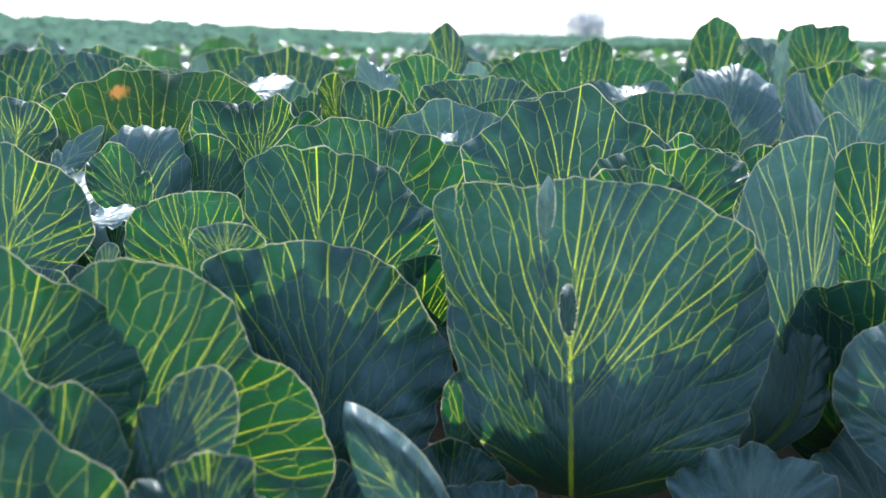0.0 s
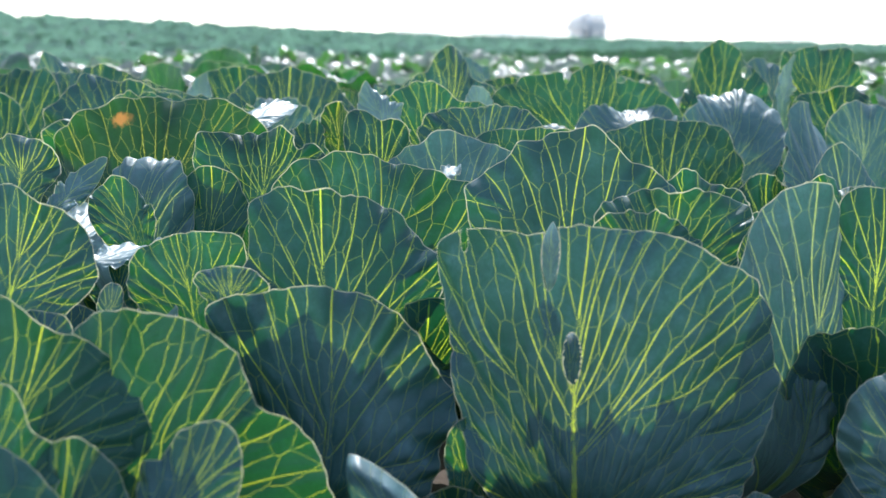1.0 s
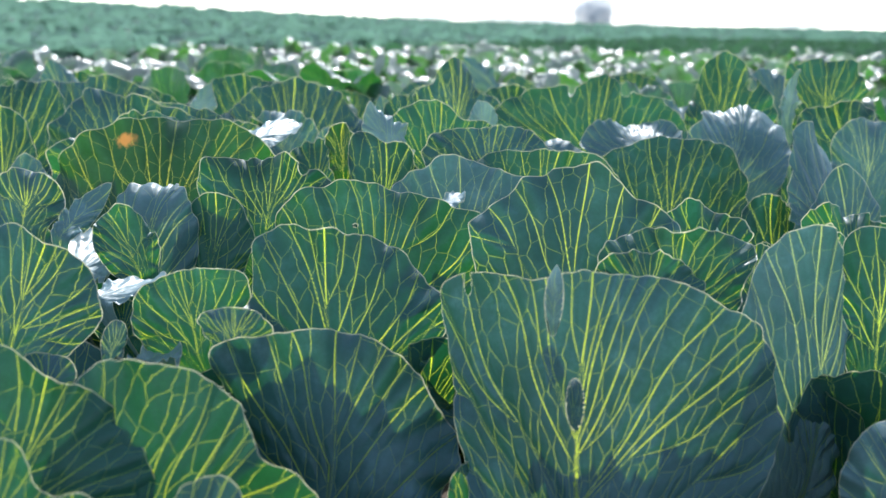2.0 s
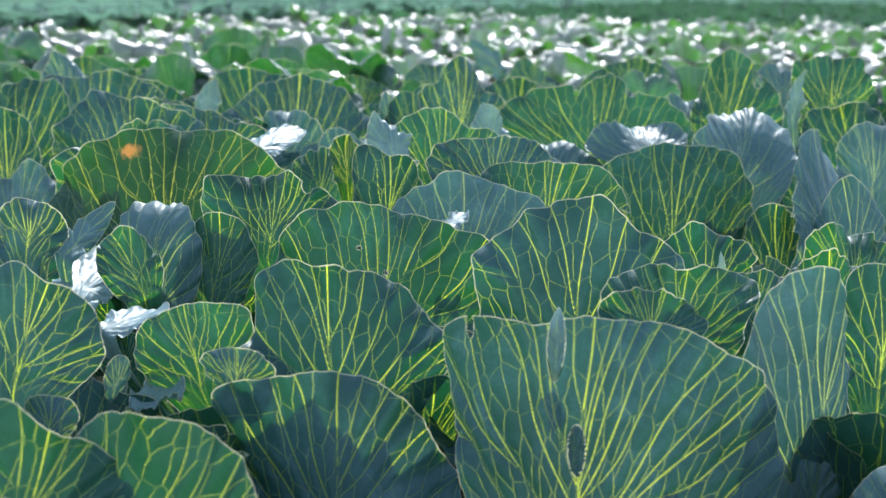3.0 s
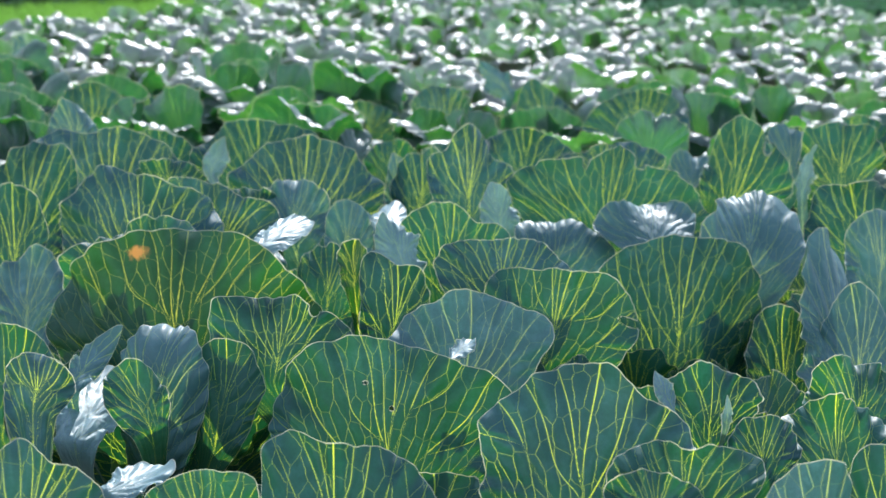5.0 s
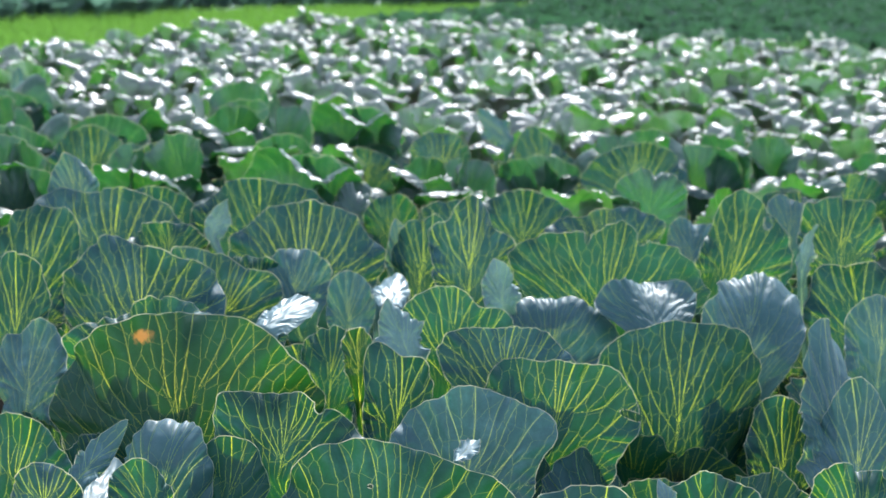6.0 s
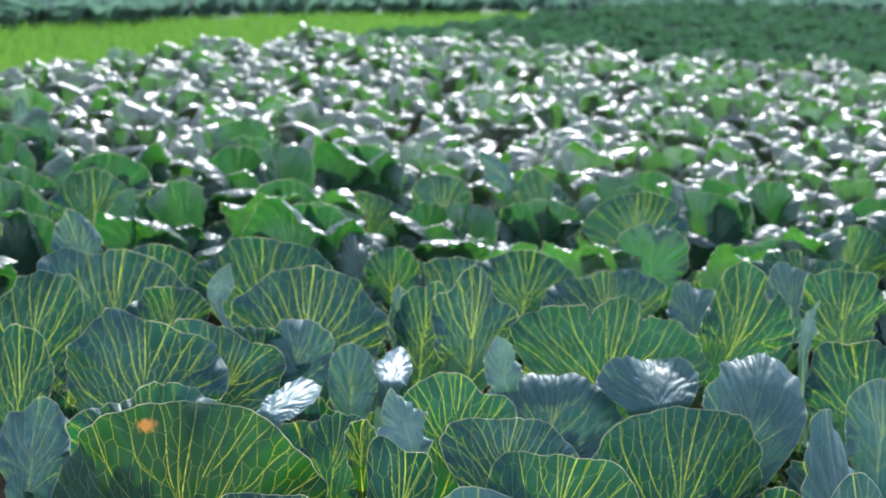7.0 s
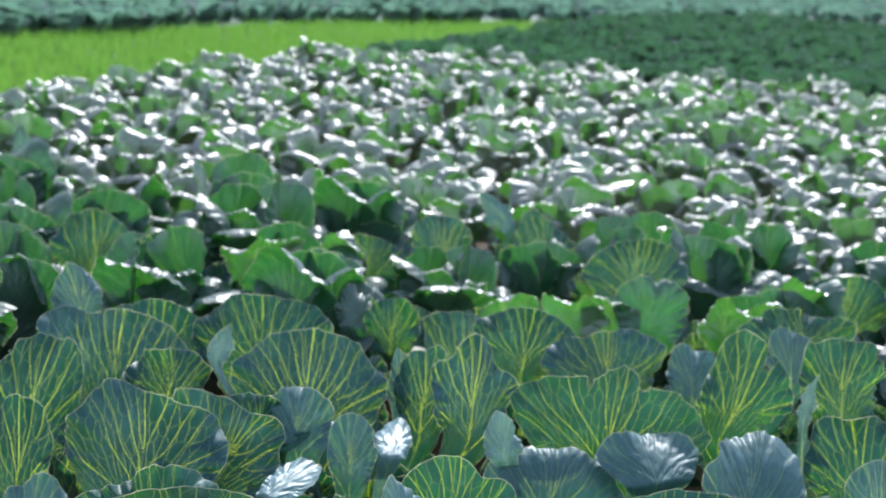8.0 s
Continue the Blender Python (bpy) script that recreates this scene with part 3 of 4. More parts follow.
plant.leaf(-0.508, 2.250, 0.376, 0.101, 0.277, 81, 20, 68, -25, n=60, cup=4, mat=LEAF_PALE)
plant.leaf(-0.661, 2.400, 0.339, 0.176, 0.234, 59, 0, 10, -9.900, n=90, mat=LEAF_BRIGHT, cup=3.2, rag=0.006, swell=0.01, lobes=fan(0.00, 0.00, 0.09, 0.06, -0.12, -0.01, 0.08))
plant.leaf(-0.515, 2.270, 0.441, 0.047, 0.184, 10, 20, 50, -40, n=50, cup=13, mat=LEAF_BLUE, p=1.3, taper=0.3)
low_leaves(plant, 101)
plant = Plant(-0.05, 2.56, "cabbage plant with one wide bright fan leaf", 0.09)
plant.leaf(-0.087, 2.190, 0.346, 0.353, 0.346, 65, 0, 15, -1.900, n=150, cup=2.6, mat=LEAF_BRIGHT, p=2.2, rag=0.004, swell=0.01, lobes=fan(0.01, 0.08, 0.05, -0.03, -0.06, 0.08, -0.03), hole=((0.02,0.43,0.018,0.02),(-0.2,0.62,0.02,0.015)))
plant.leaf(-0.254, 2.360, 0.442, 0.248, 0.181, 80, 0, 20, -9.400, n=100, cup=2.4, ruffle=0.014, rag=0.006, swell=0.01, lobes=fan(-0.01, 0.06, -0.04, 0.03, -0.09, 0.01, 0.02), hole=((0.29,0.86,0.06,0.09),))
plant.leaf(0.018, 2.450, 0.398, 0.246, 0.273, 92, 0, 20, -2.500, n=120, cup=2.2, ruffle=0.01, mat=LEAF_BLUE, rag=0.006, swell=0.01, taper=0.4, lobes=fan(0.04, -0.00, -0.11, -0.00, 0.01, 0.14, -0.08))
plant.leaf(0.012, 2.330, 0.475, 0.039, 0.068, 66, 0, 66, -30, n=24, cup=13, mat=LEAF_PALE, free=True, p=1.3, taper=0.3)
plant.leaf(-0.098, 2.600, 0.428, 0.128, 0.263, 58, 10, 12, -5.600, n=90, cup=3, rag=0.006, swell=0.01, lobes=fan(-0.04, -0.11, 0.23, -0.18, -0.06, 0.00, 0.00))
low_leaves(plant, 102)
plant = Plant(0.36, 2.48, "small-leaved green cabbage plant with a thin spike leaf", 0.09)
plant.leaf(0.359, 2.240, 0.409, 0.141, 0.166, 92, 0, 12, 0, n=80, cup=3.2)
plant.leaf(0.295, 2.240, 0.447, 0.030, 0.076, 81, 0, 45, 20, n=30, cup=13, mat=LEAF_PALE, free=True, p=1.3, taper=0.3)
plant.leaf(0.373, 2.186, 0.430, 0.018, 0.065, 46, 20, 0, 0, n=24, cup=13, mat=LEAF_PALE, p=1.3, taper=0.3)
plant.leaf(0.419, 2.150, 0.383, 0.106, 0.125, 88, 0, 20, 0, n=70)
low_leaves(plant, 103)
plant = Plant(0.7, 2.45, "bright green cabbage plant with overlapping round leaves", 0.09)
plant.leaf(0.530, 2.200, 0.366, 0.189, 0.174, 45, 0, 22, 5, n=90, cup=2.6, mat=LEAF_BRIGHT)
plant.leaf(0.590, 2.350, 0.397, 0.168, 0.153, 19, 0, 22, 0, n=80, mat=LEAF_BRIGHT, cup=3.2)
low_leaves(plant, 107)
plant = Plant(-0.62, 3.02, "dark green cabbage with an orange sunburnt spot", 0.09)
plant.leaf(-0.450, 2.650, 0.366, 0.487, 0.393, 87, 0, 12, 2.800, n=150, cup=1.9, p=2.5, mat=LEAF_SORE, sore=(-0.27,0.84,0.15,0.12), rag=0.004, swell=0.01, lobes=fan(0.02, 0.03, 0.02, 0.08, 0.05, -0.06, 0.05))
plant.leaf(-0.535, 2.760, 0.465, 0.280, 0.206, 66, 0, 30, 22.600, n=80, cup=2.4, mat=LEAF_BRIGHT, rag=0.006, swell=0.01, lobes=fan(0.01, 0.01, -0.05, -0.04, 0.01, 0.04, -0.01))
plant.leaf(-0.778, 2.950, 0.348, 0.144, 0.237, 75, 0, 25, 0, n=60, mat=LEAF_BLUE, cup=3.2)
low_leaves(plant, 104)
plant = Plant(-0.14, 3.08, "cabbage plant with curled and folded inner leaves", 0.09)
plant.leaf(-0.320, 2.874, 0.523, 0.087, 0.204, 18, 0, 72, -28.700, n=70, cup=4, mat=LEAF_PALE, ruffle=0.006, pleat=0.002, rag=0.006, swell=0.01, lobes=fan(-0.03, 0.01, 0.02, -0.00, -0.02, -0.00, -0.00), p=2.2)
plant.leaf(-0.219, 2.800, 0.434, 0.136, 0.222, 37, 0, 22, 0, n=70, cup=4, curl=5, mat=LEAF_BRIGHT)
plant.leaf(-0.168, 2.700, 0.501, 0.069, 0.117, 4, 35, 5, 0, n=50, cup=5, mat=LEAF_SORE)
plant.leaf(-0.096, 2.760, 0.524, 0.100, 0.149, 59, 15, 25, 17.600, n=60, cup=13, curl=5, mat=LEAF_PALE, p=1.3, taper=0.3, pleat=0.004, ribs=7, rag=0.006, swell=0.01, lobes=fan(-0.00, -0.01, 0.06, 0.03, 0.03, -0.04, -0.02))
plant.leaf(-0.013, 2.900, 0.470, 0.209, 0.241, 51, 0, 12, -0.300, n=80, mat=LEAF_BRIGHT, ruffle=0.008, rag=0.006, swell=0.01, cup=3.2, lobes=fan(0.00, 0.04, 0.01, 0.02, -0.18, 0.10, -0.02))
plant.leaf(0.079, 2.750, 0.473, 0.246, 0.185, 72, 0, 25, -4.500, n=80, cup=2.4, ruffle=0.008, mat=LEAF_WAX, rag=0.006, swell=0.01, lobes=fan(0.03, 0.05, -0.06, -0.04, 0.08, -0.02, -0.03))
low_leaves(plant, 105)
plant = Plant(0.4, 3.12, "cabbage plant with broad green leaf and arched waxy leaves", 0.09)
plant.leaf(0.156, 2.670, 0.392, 0.264, 0.304, 86, 0, 12, -17.200, n=110, cup=2.2, mat=LEAF_BRIGHT, ruffle=0.008, rag=0.006, swell=0.01, hole=((0.86,0.58,0.16,0.05),), taper=0.3, lobes=fan(-0.00, 0.09, -0.14, -0.10, 0.05, 0.11, -0.10))
plant.leaf(0.413, 2.980, 0.327, 0.384, 0.431, 93, 8, 12, -11.700, n=120, cup=2.9, ruffle=0.008, rag=0.006, swell=0.01, taper=0.2, lobes=fan(0.03, -0.03, -0.06, -0.02, 0.07, -0.05, 0.18))
plant.leaf(0.566, 3.190, 0.459, 0.242, 0.341, 80, 12, 24, -14.600, n=100, cup=-3.0, curl=7.0, mat=LEAF_BLUE, p=2.4, ruffle=0.006, swell=0.01, pleat=0.004, rag=0.006, roll_at=0.1, ribs=6, lobes=fan(0.02, -0.21, -0.15, -0.02, 0.10, -0.09, -0.04))
plant.leaf(0.583, 2.850, 0.310, 0.148, 0.259, 4, 0, 15, 0, n=60, cup=3.2)
low_leaves(plant, 106)
plant = Plant(0.85, 3.12, "bluish cabbage plant with a glossy folded leaf", 0.09)
plant.leaf(0.828, 3.200, 0.440, 0.157, 0.246, 68, -10, 12, -0.100, n=70, mat=LEAF_BLUE, cup=3.2, rag=0.006, swell=0.01, lobes=fan(-0.02, 0.02, -0.02, 0.02, 0.01, 0.00, 0.00))
plant.leaf(0.661, 2.800, 0.376, 0.178, 0.452, 40, 40, 30, -24.500, n=80, cup=4, mat=LEAF_BLUE, rag=0.006, swell=0.01, lobes=fan(0.03, -0.16, -0.15, 0.09, 0.11, 0.00, 0.00))
plant.leaf(0.686, 2.750, 0.343, 0.145, 0.291, 75, -10, 20, 5.600, n=70, cup=3.2, mat=LEAF_BLUE, rag=0.006, swell=0.01, lobes=fan(-0.00, -0.00, -0.07, 0.09, -0.00, 0.00, 0.00))
low_leaves(plant, 108)
plant = Plant(-0.78, 3.62, "cabbage plant with wavy fan leaves and a white spike", 0.09)
plant.leaf(-0.629, 3.200, 0.422, 0.346, 0.313, 17, 0, 12, 0.500, n=100, cup=2.6, mat=LEAF_WAX, rag=0.006, swell=0.01, lobes=fan(0.04, -0.06, 0.17, -0.05, -0.09, 0.04, -0.00))
plant.leaf(-0.491, 3.300, 0.408, 0.304, 0.274, 88, 0, 14, -26.200, n=80, cup=2.6, mat=LEAF_WAX, rag=0.006, swell=0.01, lobes=fan(0.06, 0.08, -0.04, -0.09, 0.10, -0.15, -0.01))
plant.leaf(-0.868, 3.200, 0.392, 0.137, 0.308, 4, 0, 10, 0, n=70, cup=3.2)
plant.leaf(-0.800, 3.800, 0.418, 0.389, 0.367, 23, 0, 12, -2.600, n=90, cup=2.4, mat=LEAF_WAX, rag=0.006, swell=0.01, lobes=fan(-0.08, 0.27, -0.11, -0.07, -0.09, -0.09, 0.01))
plant.leaf(-0.659, 3.700, 0.444, 0.195, 0.181, 73, 0, 12, 0, n=50, cup=3.2)
plant.leaf(-0.920, 3.500, 0.394, 0.201, 0.402, 11, 0, 10, -8, n=70, cup=3.2)
low_leaves(plant, 109)
plant = Plant(-0.22, 3.7, "cabbage plant with blue waxy leaves round an open centre", 0.09)
plant.leaf(-0.565, 3.800, 0.517, 0.061, 0.136, 32, 20, 10, -25, n=30, cup=13, mat=LEAF_PALE, p=1.3, taper=0.3)
plant.leaf(-0.347, 3.750, 0.408, 0.380, 0.357, 72, 0, 12, 3.300, n=90, cup=2.6, mat=LEAF_WAX, rag=0.006, swell=0.01, lobes=fan(0.02, 0.02, 0.05, 0.02, 0.01, -0.07, -0.02))
plant.leaf(-0.345, 3.450, 0.441, 0.165, 0.200, 52, 0, 20, 1.300, n=50, mat=LEAF_BLUE, rag=0.006, swell=0.01, cup=3.2, lobes=fan(0.00, -0.00, -0.02, 0.05, -0.04, 0.02, 0.01))
plant.leaf(-0.224, 3.400, 0.403, 0.110, 0.207, 32, 0, 15, 1.000, n=50, mat=LEAF_BLUE, rag=0.006, swell=0.01, lobes=fan(-0.00, -0.00, 0.02, 0.02, -0.04, 0.00, 0.02))
plant.leaf(-0.429, 3.450, 0.439, 0.220, 0.154, 17, 0, 22, -7.200, n=60, mat=LEAF_BRIGHT, rag=0.006, swell=0.01, cup=3.2, lobes=fan(-0.00, -0.04, 0.06, 0.00, -0.06, 0.01, 0.03))
plant.leaf(-0.140, 3.300, 0.482, 0.086, 0.226, 58, 0, 78, -0.300, n=40, cup=4, mat=LEAF_PALE, rag=0.006, swell=0.01, lobes=fan(-0.01, 0.02, 0.03, -0.07, -0.07, -0.01, 0.00), p=2.2)
plant.leaf(-0.136, 3.800, 0.452, 0.080, 0.216, 11, 35, 5, 5, n=40, cup=13, mat=LEAF_BLUE, p=1.3, taper=0.3)
plant.leaf(0.023, 3.600, 0.483, 0.186, 0.327, 73, 0, 10, -0.700, n=70, p=2.8, mat=LEAF_WAX, rag=0.006, swell=0.01, cup=3.2, lobes=fan(-0.06, 0.15, -0.18, 0.03, -0.27, 0.01, 0.00))
plant.leaf(-0.088, 3.750, 0.424, 0.137, 0.318, 47, 0, 15, 0, n=50, mat=LEAF, cup=3.2)
low_leaves(plant, 110)
plant = Plant(0.3, 3.72, "cabbage plant with one ragged wide leaf", 0.09)
plant.leaf(0.186, 3.290, 0.380, 0.294, 0.259, 11, 0, 14, -6.300, n=90, cup=-1.0, curl=13.0, mat=LEAF_BLUE, p=2.6, ruffle=0.005, swell=0.012, pleat=0.001, rag=0.006, roll_at=0.35, lobes=fan(0.00, -0.01, 0.02, 0.04, -0.05, -0.01, 0.05))
plant.leaf(0.388, 3.300, 0.481, 0.219, 0.197, 82, 0, 55, 11.500, n=90, cup=-1, curl=1.5, mat=LEAF_BLUE, p=2.6, ruffle=0.006, swell=0.01, pleat=0.001, rag=0.006, lobes=fan(0.07, -0.02, -0.09, 0.09, 0.03, -0.00, -0.03))
plant.leaf(0.082, 3.289, 0.505, 0.083, 0.145, 11, 10, 10, 12, n=40, cup=13, mat=LEAF_PALE, p=1.3, taper=0.3)
plant.leaf(0.323, 3.500, 0.466, 0.462, 0.304, 79, 0, 15, -7.500, n=100, cup=2.1, rag=0.015, mat=LEAF_BRIGHT, ruffle=0.01, swell=0.01, lobes=fan(0.07, -0.04, -0.18, 0.13, -0.09, 0.01, 0.00), hole=((-0.30,0.80,0.03,0.12),(0.20,0.93,0.05,0.12)))
low_leaves(plant, 111)
plant = Plant(0.85, 3.75, "cabbage plant with a torn bright leaf and blue spike", 0.09)
plant.leaf(0.741, 3.546, 0.567, 0.056, 0.158, 4, 30, 0, -12, n=36, cup=13, mat=LEAF_PALE, p=1.3, taper=0.3)
plant.leaf(0.842, 3.450, 0.438, 0.226, 0.288, 94, -8, 12, 9.500, n=80, cup=2.9, rag=0.006, swell=0.01, lobes=fan(-0.00, -0.07, 0.11, -0.07, 0.05, 0.01, 0.00))
plant.leaf(0.624, 3.750, 0.485, 0.211, 0.361, 24, 0, 12, -23.700, n=80, p=2.8, mat=LEAF_BRIGHT, rag=0.006, swell=0.01, cup=3.2, lobes=fan(-0.06, -0.07, 0.12, -0.04, -0.07, 0.06, 0.05), hole=((0.22,0.80,0.12,0.10),))
plant.leaf(0.878, 3.800, 0.533, 0.210, 0.278, 65, 0, 14, 0, n=60, mat=LEAF_BRIGHT, cup=3.2)
low_leaves(plant, 112)
plant = Plant(-0.95, 4.32, "cabbage plant with a pointed pale blue leaf tip", 0.09)
plant.leaf(-0.977, 4.186, 0.496, 0.136, 0.212, 94, 10, 15, 20, n=50, cup=4, mat=LEAF_BLUE, p=1.8)
plant.leaf(-0.782, 4.100, 0.391, 0.349, 0.302, 66, 0, 12, 6.800, n=60, rag=0.006, swell=0.01, cup=3.2, lobes=fan(0.01, 0.04, -0.01, 0.06, 0.01, -0.01, 0.06))
low_leaves(plant, 113)
plant = Plant(-0.4, 4.35, "cabbage plant with overlapping round green leaves", 0.09)
plant.leaf(-0.502, 4.100, 0.438, 0.351, 0.301, 4, 0, 15, 5.100, n=60, rag=0.006, swell=0.01, cup=3.2, lobes=fan(-0.00, 0.02, 0.03, -0.05, -0.01, 0.10, -0.01))
low_leaves(plant, 114)
plant = Plant(0.15, 4.55, "cabbage plant with a tall cornered leaf", 0.09)
plant.leaf(0.030, 4.460, 0.356, 0.303, 0.300, 30, 0, 14, -5.000, n=60, mat=LEAF_WAX, rag=0.006, swell=0.01, cup=3.2, lobes=fan(-0.06, 0.16, -0.00, -0.03, -0.13, -0.04, 0.07))
plant.leaf(0.168, 4.300, 0.441, 0.293, 0.254, 4, 0, 16, -4.600, n=60, rag=0.006, swell=0.01, cup=3.2, lobes=fan(-0.00, 0.03, -0.03, -0.04, 0.02, 0.03, 0.00))
plant.leaf(0.378, 4.200, 0.423, 0.322, 0.262, 59, 0, 16, 5.200, n=60, mat=LEAF_WAX, rag=0.006, swell=0.01, cup=3.2, lobes=fan(0.02, 0.12, -0.13, -0.06, 0.04, 0.08, -0.05))
low_leaves(plant, 115)
plant = Plant(0.72, 4.4, "low green cabbage plant with rounded leaves", 0.09)
plant.leaf(0.798, 4.000, 0.540, 0.128, 0.206, 79, 0, 30, 0, n=40, mat=LEAF_BLUE, cup=3.2)
plant.leaf(0.579, 4.100, 0.460, 0.138, 0.202, 62, 0, 35, 0, n=40, mat=LEAF_BLUE, cup=3.2)
low_leaves(plant, 116)
plant = Plant(1.25, 4.7, "green cabbage plant at the edge of the bed", 0.09)
plant.leaf(0.948, 4.600, 0.463, 0.342, 0.209, 18, 0, 20, 0, n=60, cup=3.2)
low_leaves(plant, 117)
plant = Plant(-0.12, 4.98, "fresh green cabbage plant in the furrow between two beds", 0.09)
plant.leaf(-0.195, 4.740, 0.352, 0.170, 0.228, 301, 0, 10, -0.500, n=70, mat=LEAF_BRIGHT, rag=0.006, swell=0.01, lobes=fan(0.01, -0.04, 0.01, 0.03, -0.01, 0.01, -0.01))
plant.leaf(-0.310, 4.760, 0.406, 0.118, 0.198, 302, 20, 30, -9.700, n=60, cup=8, curl=12, roll_at=0.3, pleat=0.004, mat=FIELD_LEAF, rag=0.006, swell=0.01, lobes=fan(-0.00, -0.01, -0.13, -0.03, 0.11, 0.01, -0.01))
low_leaves(plant, 118)
plant = Plant(0.66, 5.2, "broad-leaved cabbage with one leaf rolled over at its top", 0.09)
plant.leaf(0.569, 4.920, 0.430, 0.244, 0.258, 303, 0, 8, -2.600, n=70, curl=10, roll_at=0.45, cup=2, pleat=0.004, mat=FIELD_LEAF, rag=0.006, swell=0.01, lobes=fan(0.01, 0.04, -0.04, 0.00, 0.01, 0.00, 0.02))
plant.leaf(0.800, 4.980, 0.420, 0.200, 0.240, 320, 10, -4, 6, n=60, cup=-3, curl=-13, roll_at=0.10, dome=0.3, pleat=0.005, ruffle=0.008, mat=GLINT_LEAF)
plant.leaf(0.940, 5.080, 0.410, 0.220, 0.240, 321, -15, -6, -8, n=60, cup=-3, curl=-13, roll_at=0.10, dome=0.3, pleat=0.005, ruffle=0.008, mat=GLINT_LEAF)
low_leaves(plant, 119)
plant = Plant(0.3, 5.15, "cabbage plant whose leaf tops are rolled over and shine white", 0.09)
plant.leaf(0.330, 4.900, 0.420, 0.210, 0.240, 322, 5, -4, -10, n=60, cup=-3, curl=-13, roll_at=0.10, dome=0.3, pleat=0.005, ruffle=0.008, mat=GLINT_LEAF)
plant.leaf(0.460, 4.960, 0.410, 0.200, 0.240, 323, -12, -6, 10, n=60, cup=-3, curl=-13, roll_at=0.10, dome=0.3, pleat=0.005, ruffle=0.008, mat=GLINT_LEAF)
plant.leaf(0.130, 4.940, 0.400, 0.220, 0.220, 324, 14, -8, 4, n=60, cup=-3, curl=-13, roll_at=0.10, dome=0.3, pleat=0.005, ruffle=0.008, mat=GLINT_LEAF)
low_leaves(plant, 128)
plant = Plant(1.34, 5.75, "broad green cabbage leaf standing at the bed's near side", 0.09)
plant.leaf(1.293, 5.480, 0.373, 0.325, 0.272, 304, 0, 10, 4.000, n=70, rag=0.006, swell=0.01, lobes=fan(0.02, 0.03, 0.02, 0.01, -0.00, 0.06, 0.00))
plant.leaf(1.100, 5.400, 0.420, 0.220, 0.240, 329, 8, -4, 0, n=60, cup=-3, curl=-13, roll_at=0.10, dome=0.3, pleat=0.005, ruffle=0.008, mat=GLINT_LEAF)
low_leaves(plant, 120)
plant = Plant(-0.22, 5.86, "dark green cabbage plant with smooth upright leaves", 0.09)
plant.leaf(-0.317, 5.640, 0.341, 0.257, 0.278, 305, 0, 8, -1.100, n=70, rag=0.006, swell=0.01, lobes=fan(-0.05, 0.05, 0.03, -0.02, -0.05, 0.02, 0.01))
plant.leaf(-0.420, 5.550, 0.410, 0.200, 0.240, 326, 12, -5, 8, n=60, cup=-3, curl=-13, roll_at=0.10, dome=0.3, pleat=0.005, ruffle=0.008, mat=GLINT_LEAF)
low_leaves(plant, 121)
plant = Plant(0.0, 6.24, "blue-green cabbage plant with a narrow pointed blade", 0.09)
plant.leaf(-0.068, 6.000, 0.357, 0.245, 0.306, 306, 0, 8, 0.900, n=70, mat=LEAF_WAX, rag=0.006, swell=0.01, lobes=fan(-0.02, 0.04, 0.05, 0.00, -0.03, -0.03, 0.01))
plant.leaf(0.144, 6.050, 0.511, 0.115, 0.221, 307, 15, 20, 44.100, n=50, cup=8, p=1.5, mat=LEAF_BLUE, rag=0.006, swell=0.01, lobes=fan(0.02, 0.19, -0.14, 0.12, 0.01, 0.00, 0.00))
low_leaves(plant, 122)
plant = Plant(0.38, 6.45, "blue-green cabbage plant with one tall slanting leaf", 0.09)
plant.leaf(0.320, 6.180, 0.316, 0.281, 0.342, 308, 0, 8, -5.900, n=70, mat=LEAF_WAX, rag=0.006, swell=0.01, lobes=fan(-0.07, 0.06, 0.31, -0.03, -0.11, -0.11, 0.07))
low_leaves(plant, 123)
plant = Plant(0.62, 5.78, "dark blue-green cabbage plant with a wide low leaf", 0.09)
plant.leaf(0.594, 5.520, 0.417, 0.362, 0.287, 309, 0, 12, 6.200, n=70, rag=0.006, swell=0.01, lobes=fan(0.10, -0.03, 0.01, 0.03, 0.01, 0.06, 0.02))
low_leaves(plant, 124)
plant = Plant(-1.13, 5.58, "large dark green cabbage plant with faintly veined leaves", 0.09)
plant.leaf(-1.198, 5.350, 0.360, 0.305, 0.340, 310, 0, 8, 1.300, n=70, rag=0.006, swell=0.01, lobes=fan(-0.04, -0.05, 0.04, 0.04, -0.03, -0.06, -0.01))
low_leaves(plant, 125)
plant = Plant(-0.86, 5.38, "dark green cabbage plant with round cupped leaves", 0.09)
plant.leaf(-0.934, 5.150, 0.385, 0.228, 0.278, 311, 0, 8, 0.200, n=70, rag=0.006, swell=0.01, lobes=fan(0.01, 0.00, -0.06, 0.02, 0.03, -0.07, -0.00))
plant.leaf(-0.660, 5.200, 0.430, 0.200, 0.240, 327, -10, -5, -8, n=60, cup=-3, curl=-13, roll_at=0.10, dome=0.3, pleat=0.005, ruffle=0.008, mat=GLINT_LEAF)
plant.leaf(-0.600, 5.340, 0.440, 0.180, 0.240, 328, 20, -3, 12, n=60, cup=-3, curl=-13, roll_at=0.10, dome=0.3, pleat=0.005, ruffle=0.008, mat=GLINT_LEAF)
low_leaves(plant, 126)
plant = Plant(-1.85, 7.35, "cabbage plant with one tall folded dark leaf", 0.09)
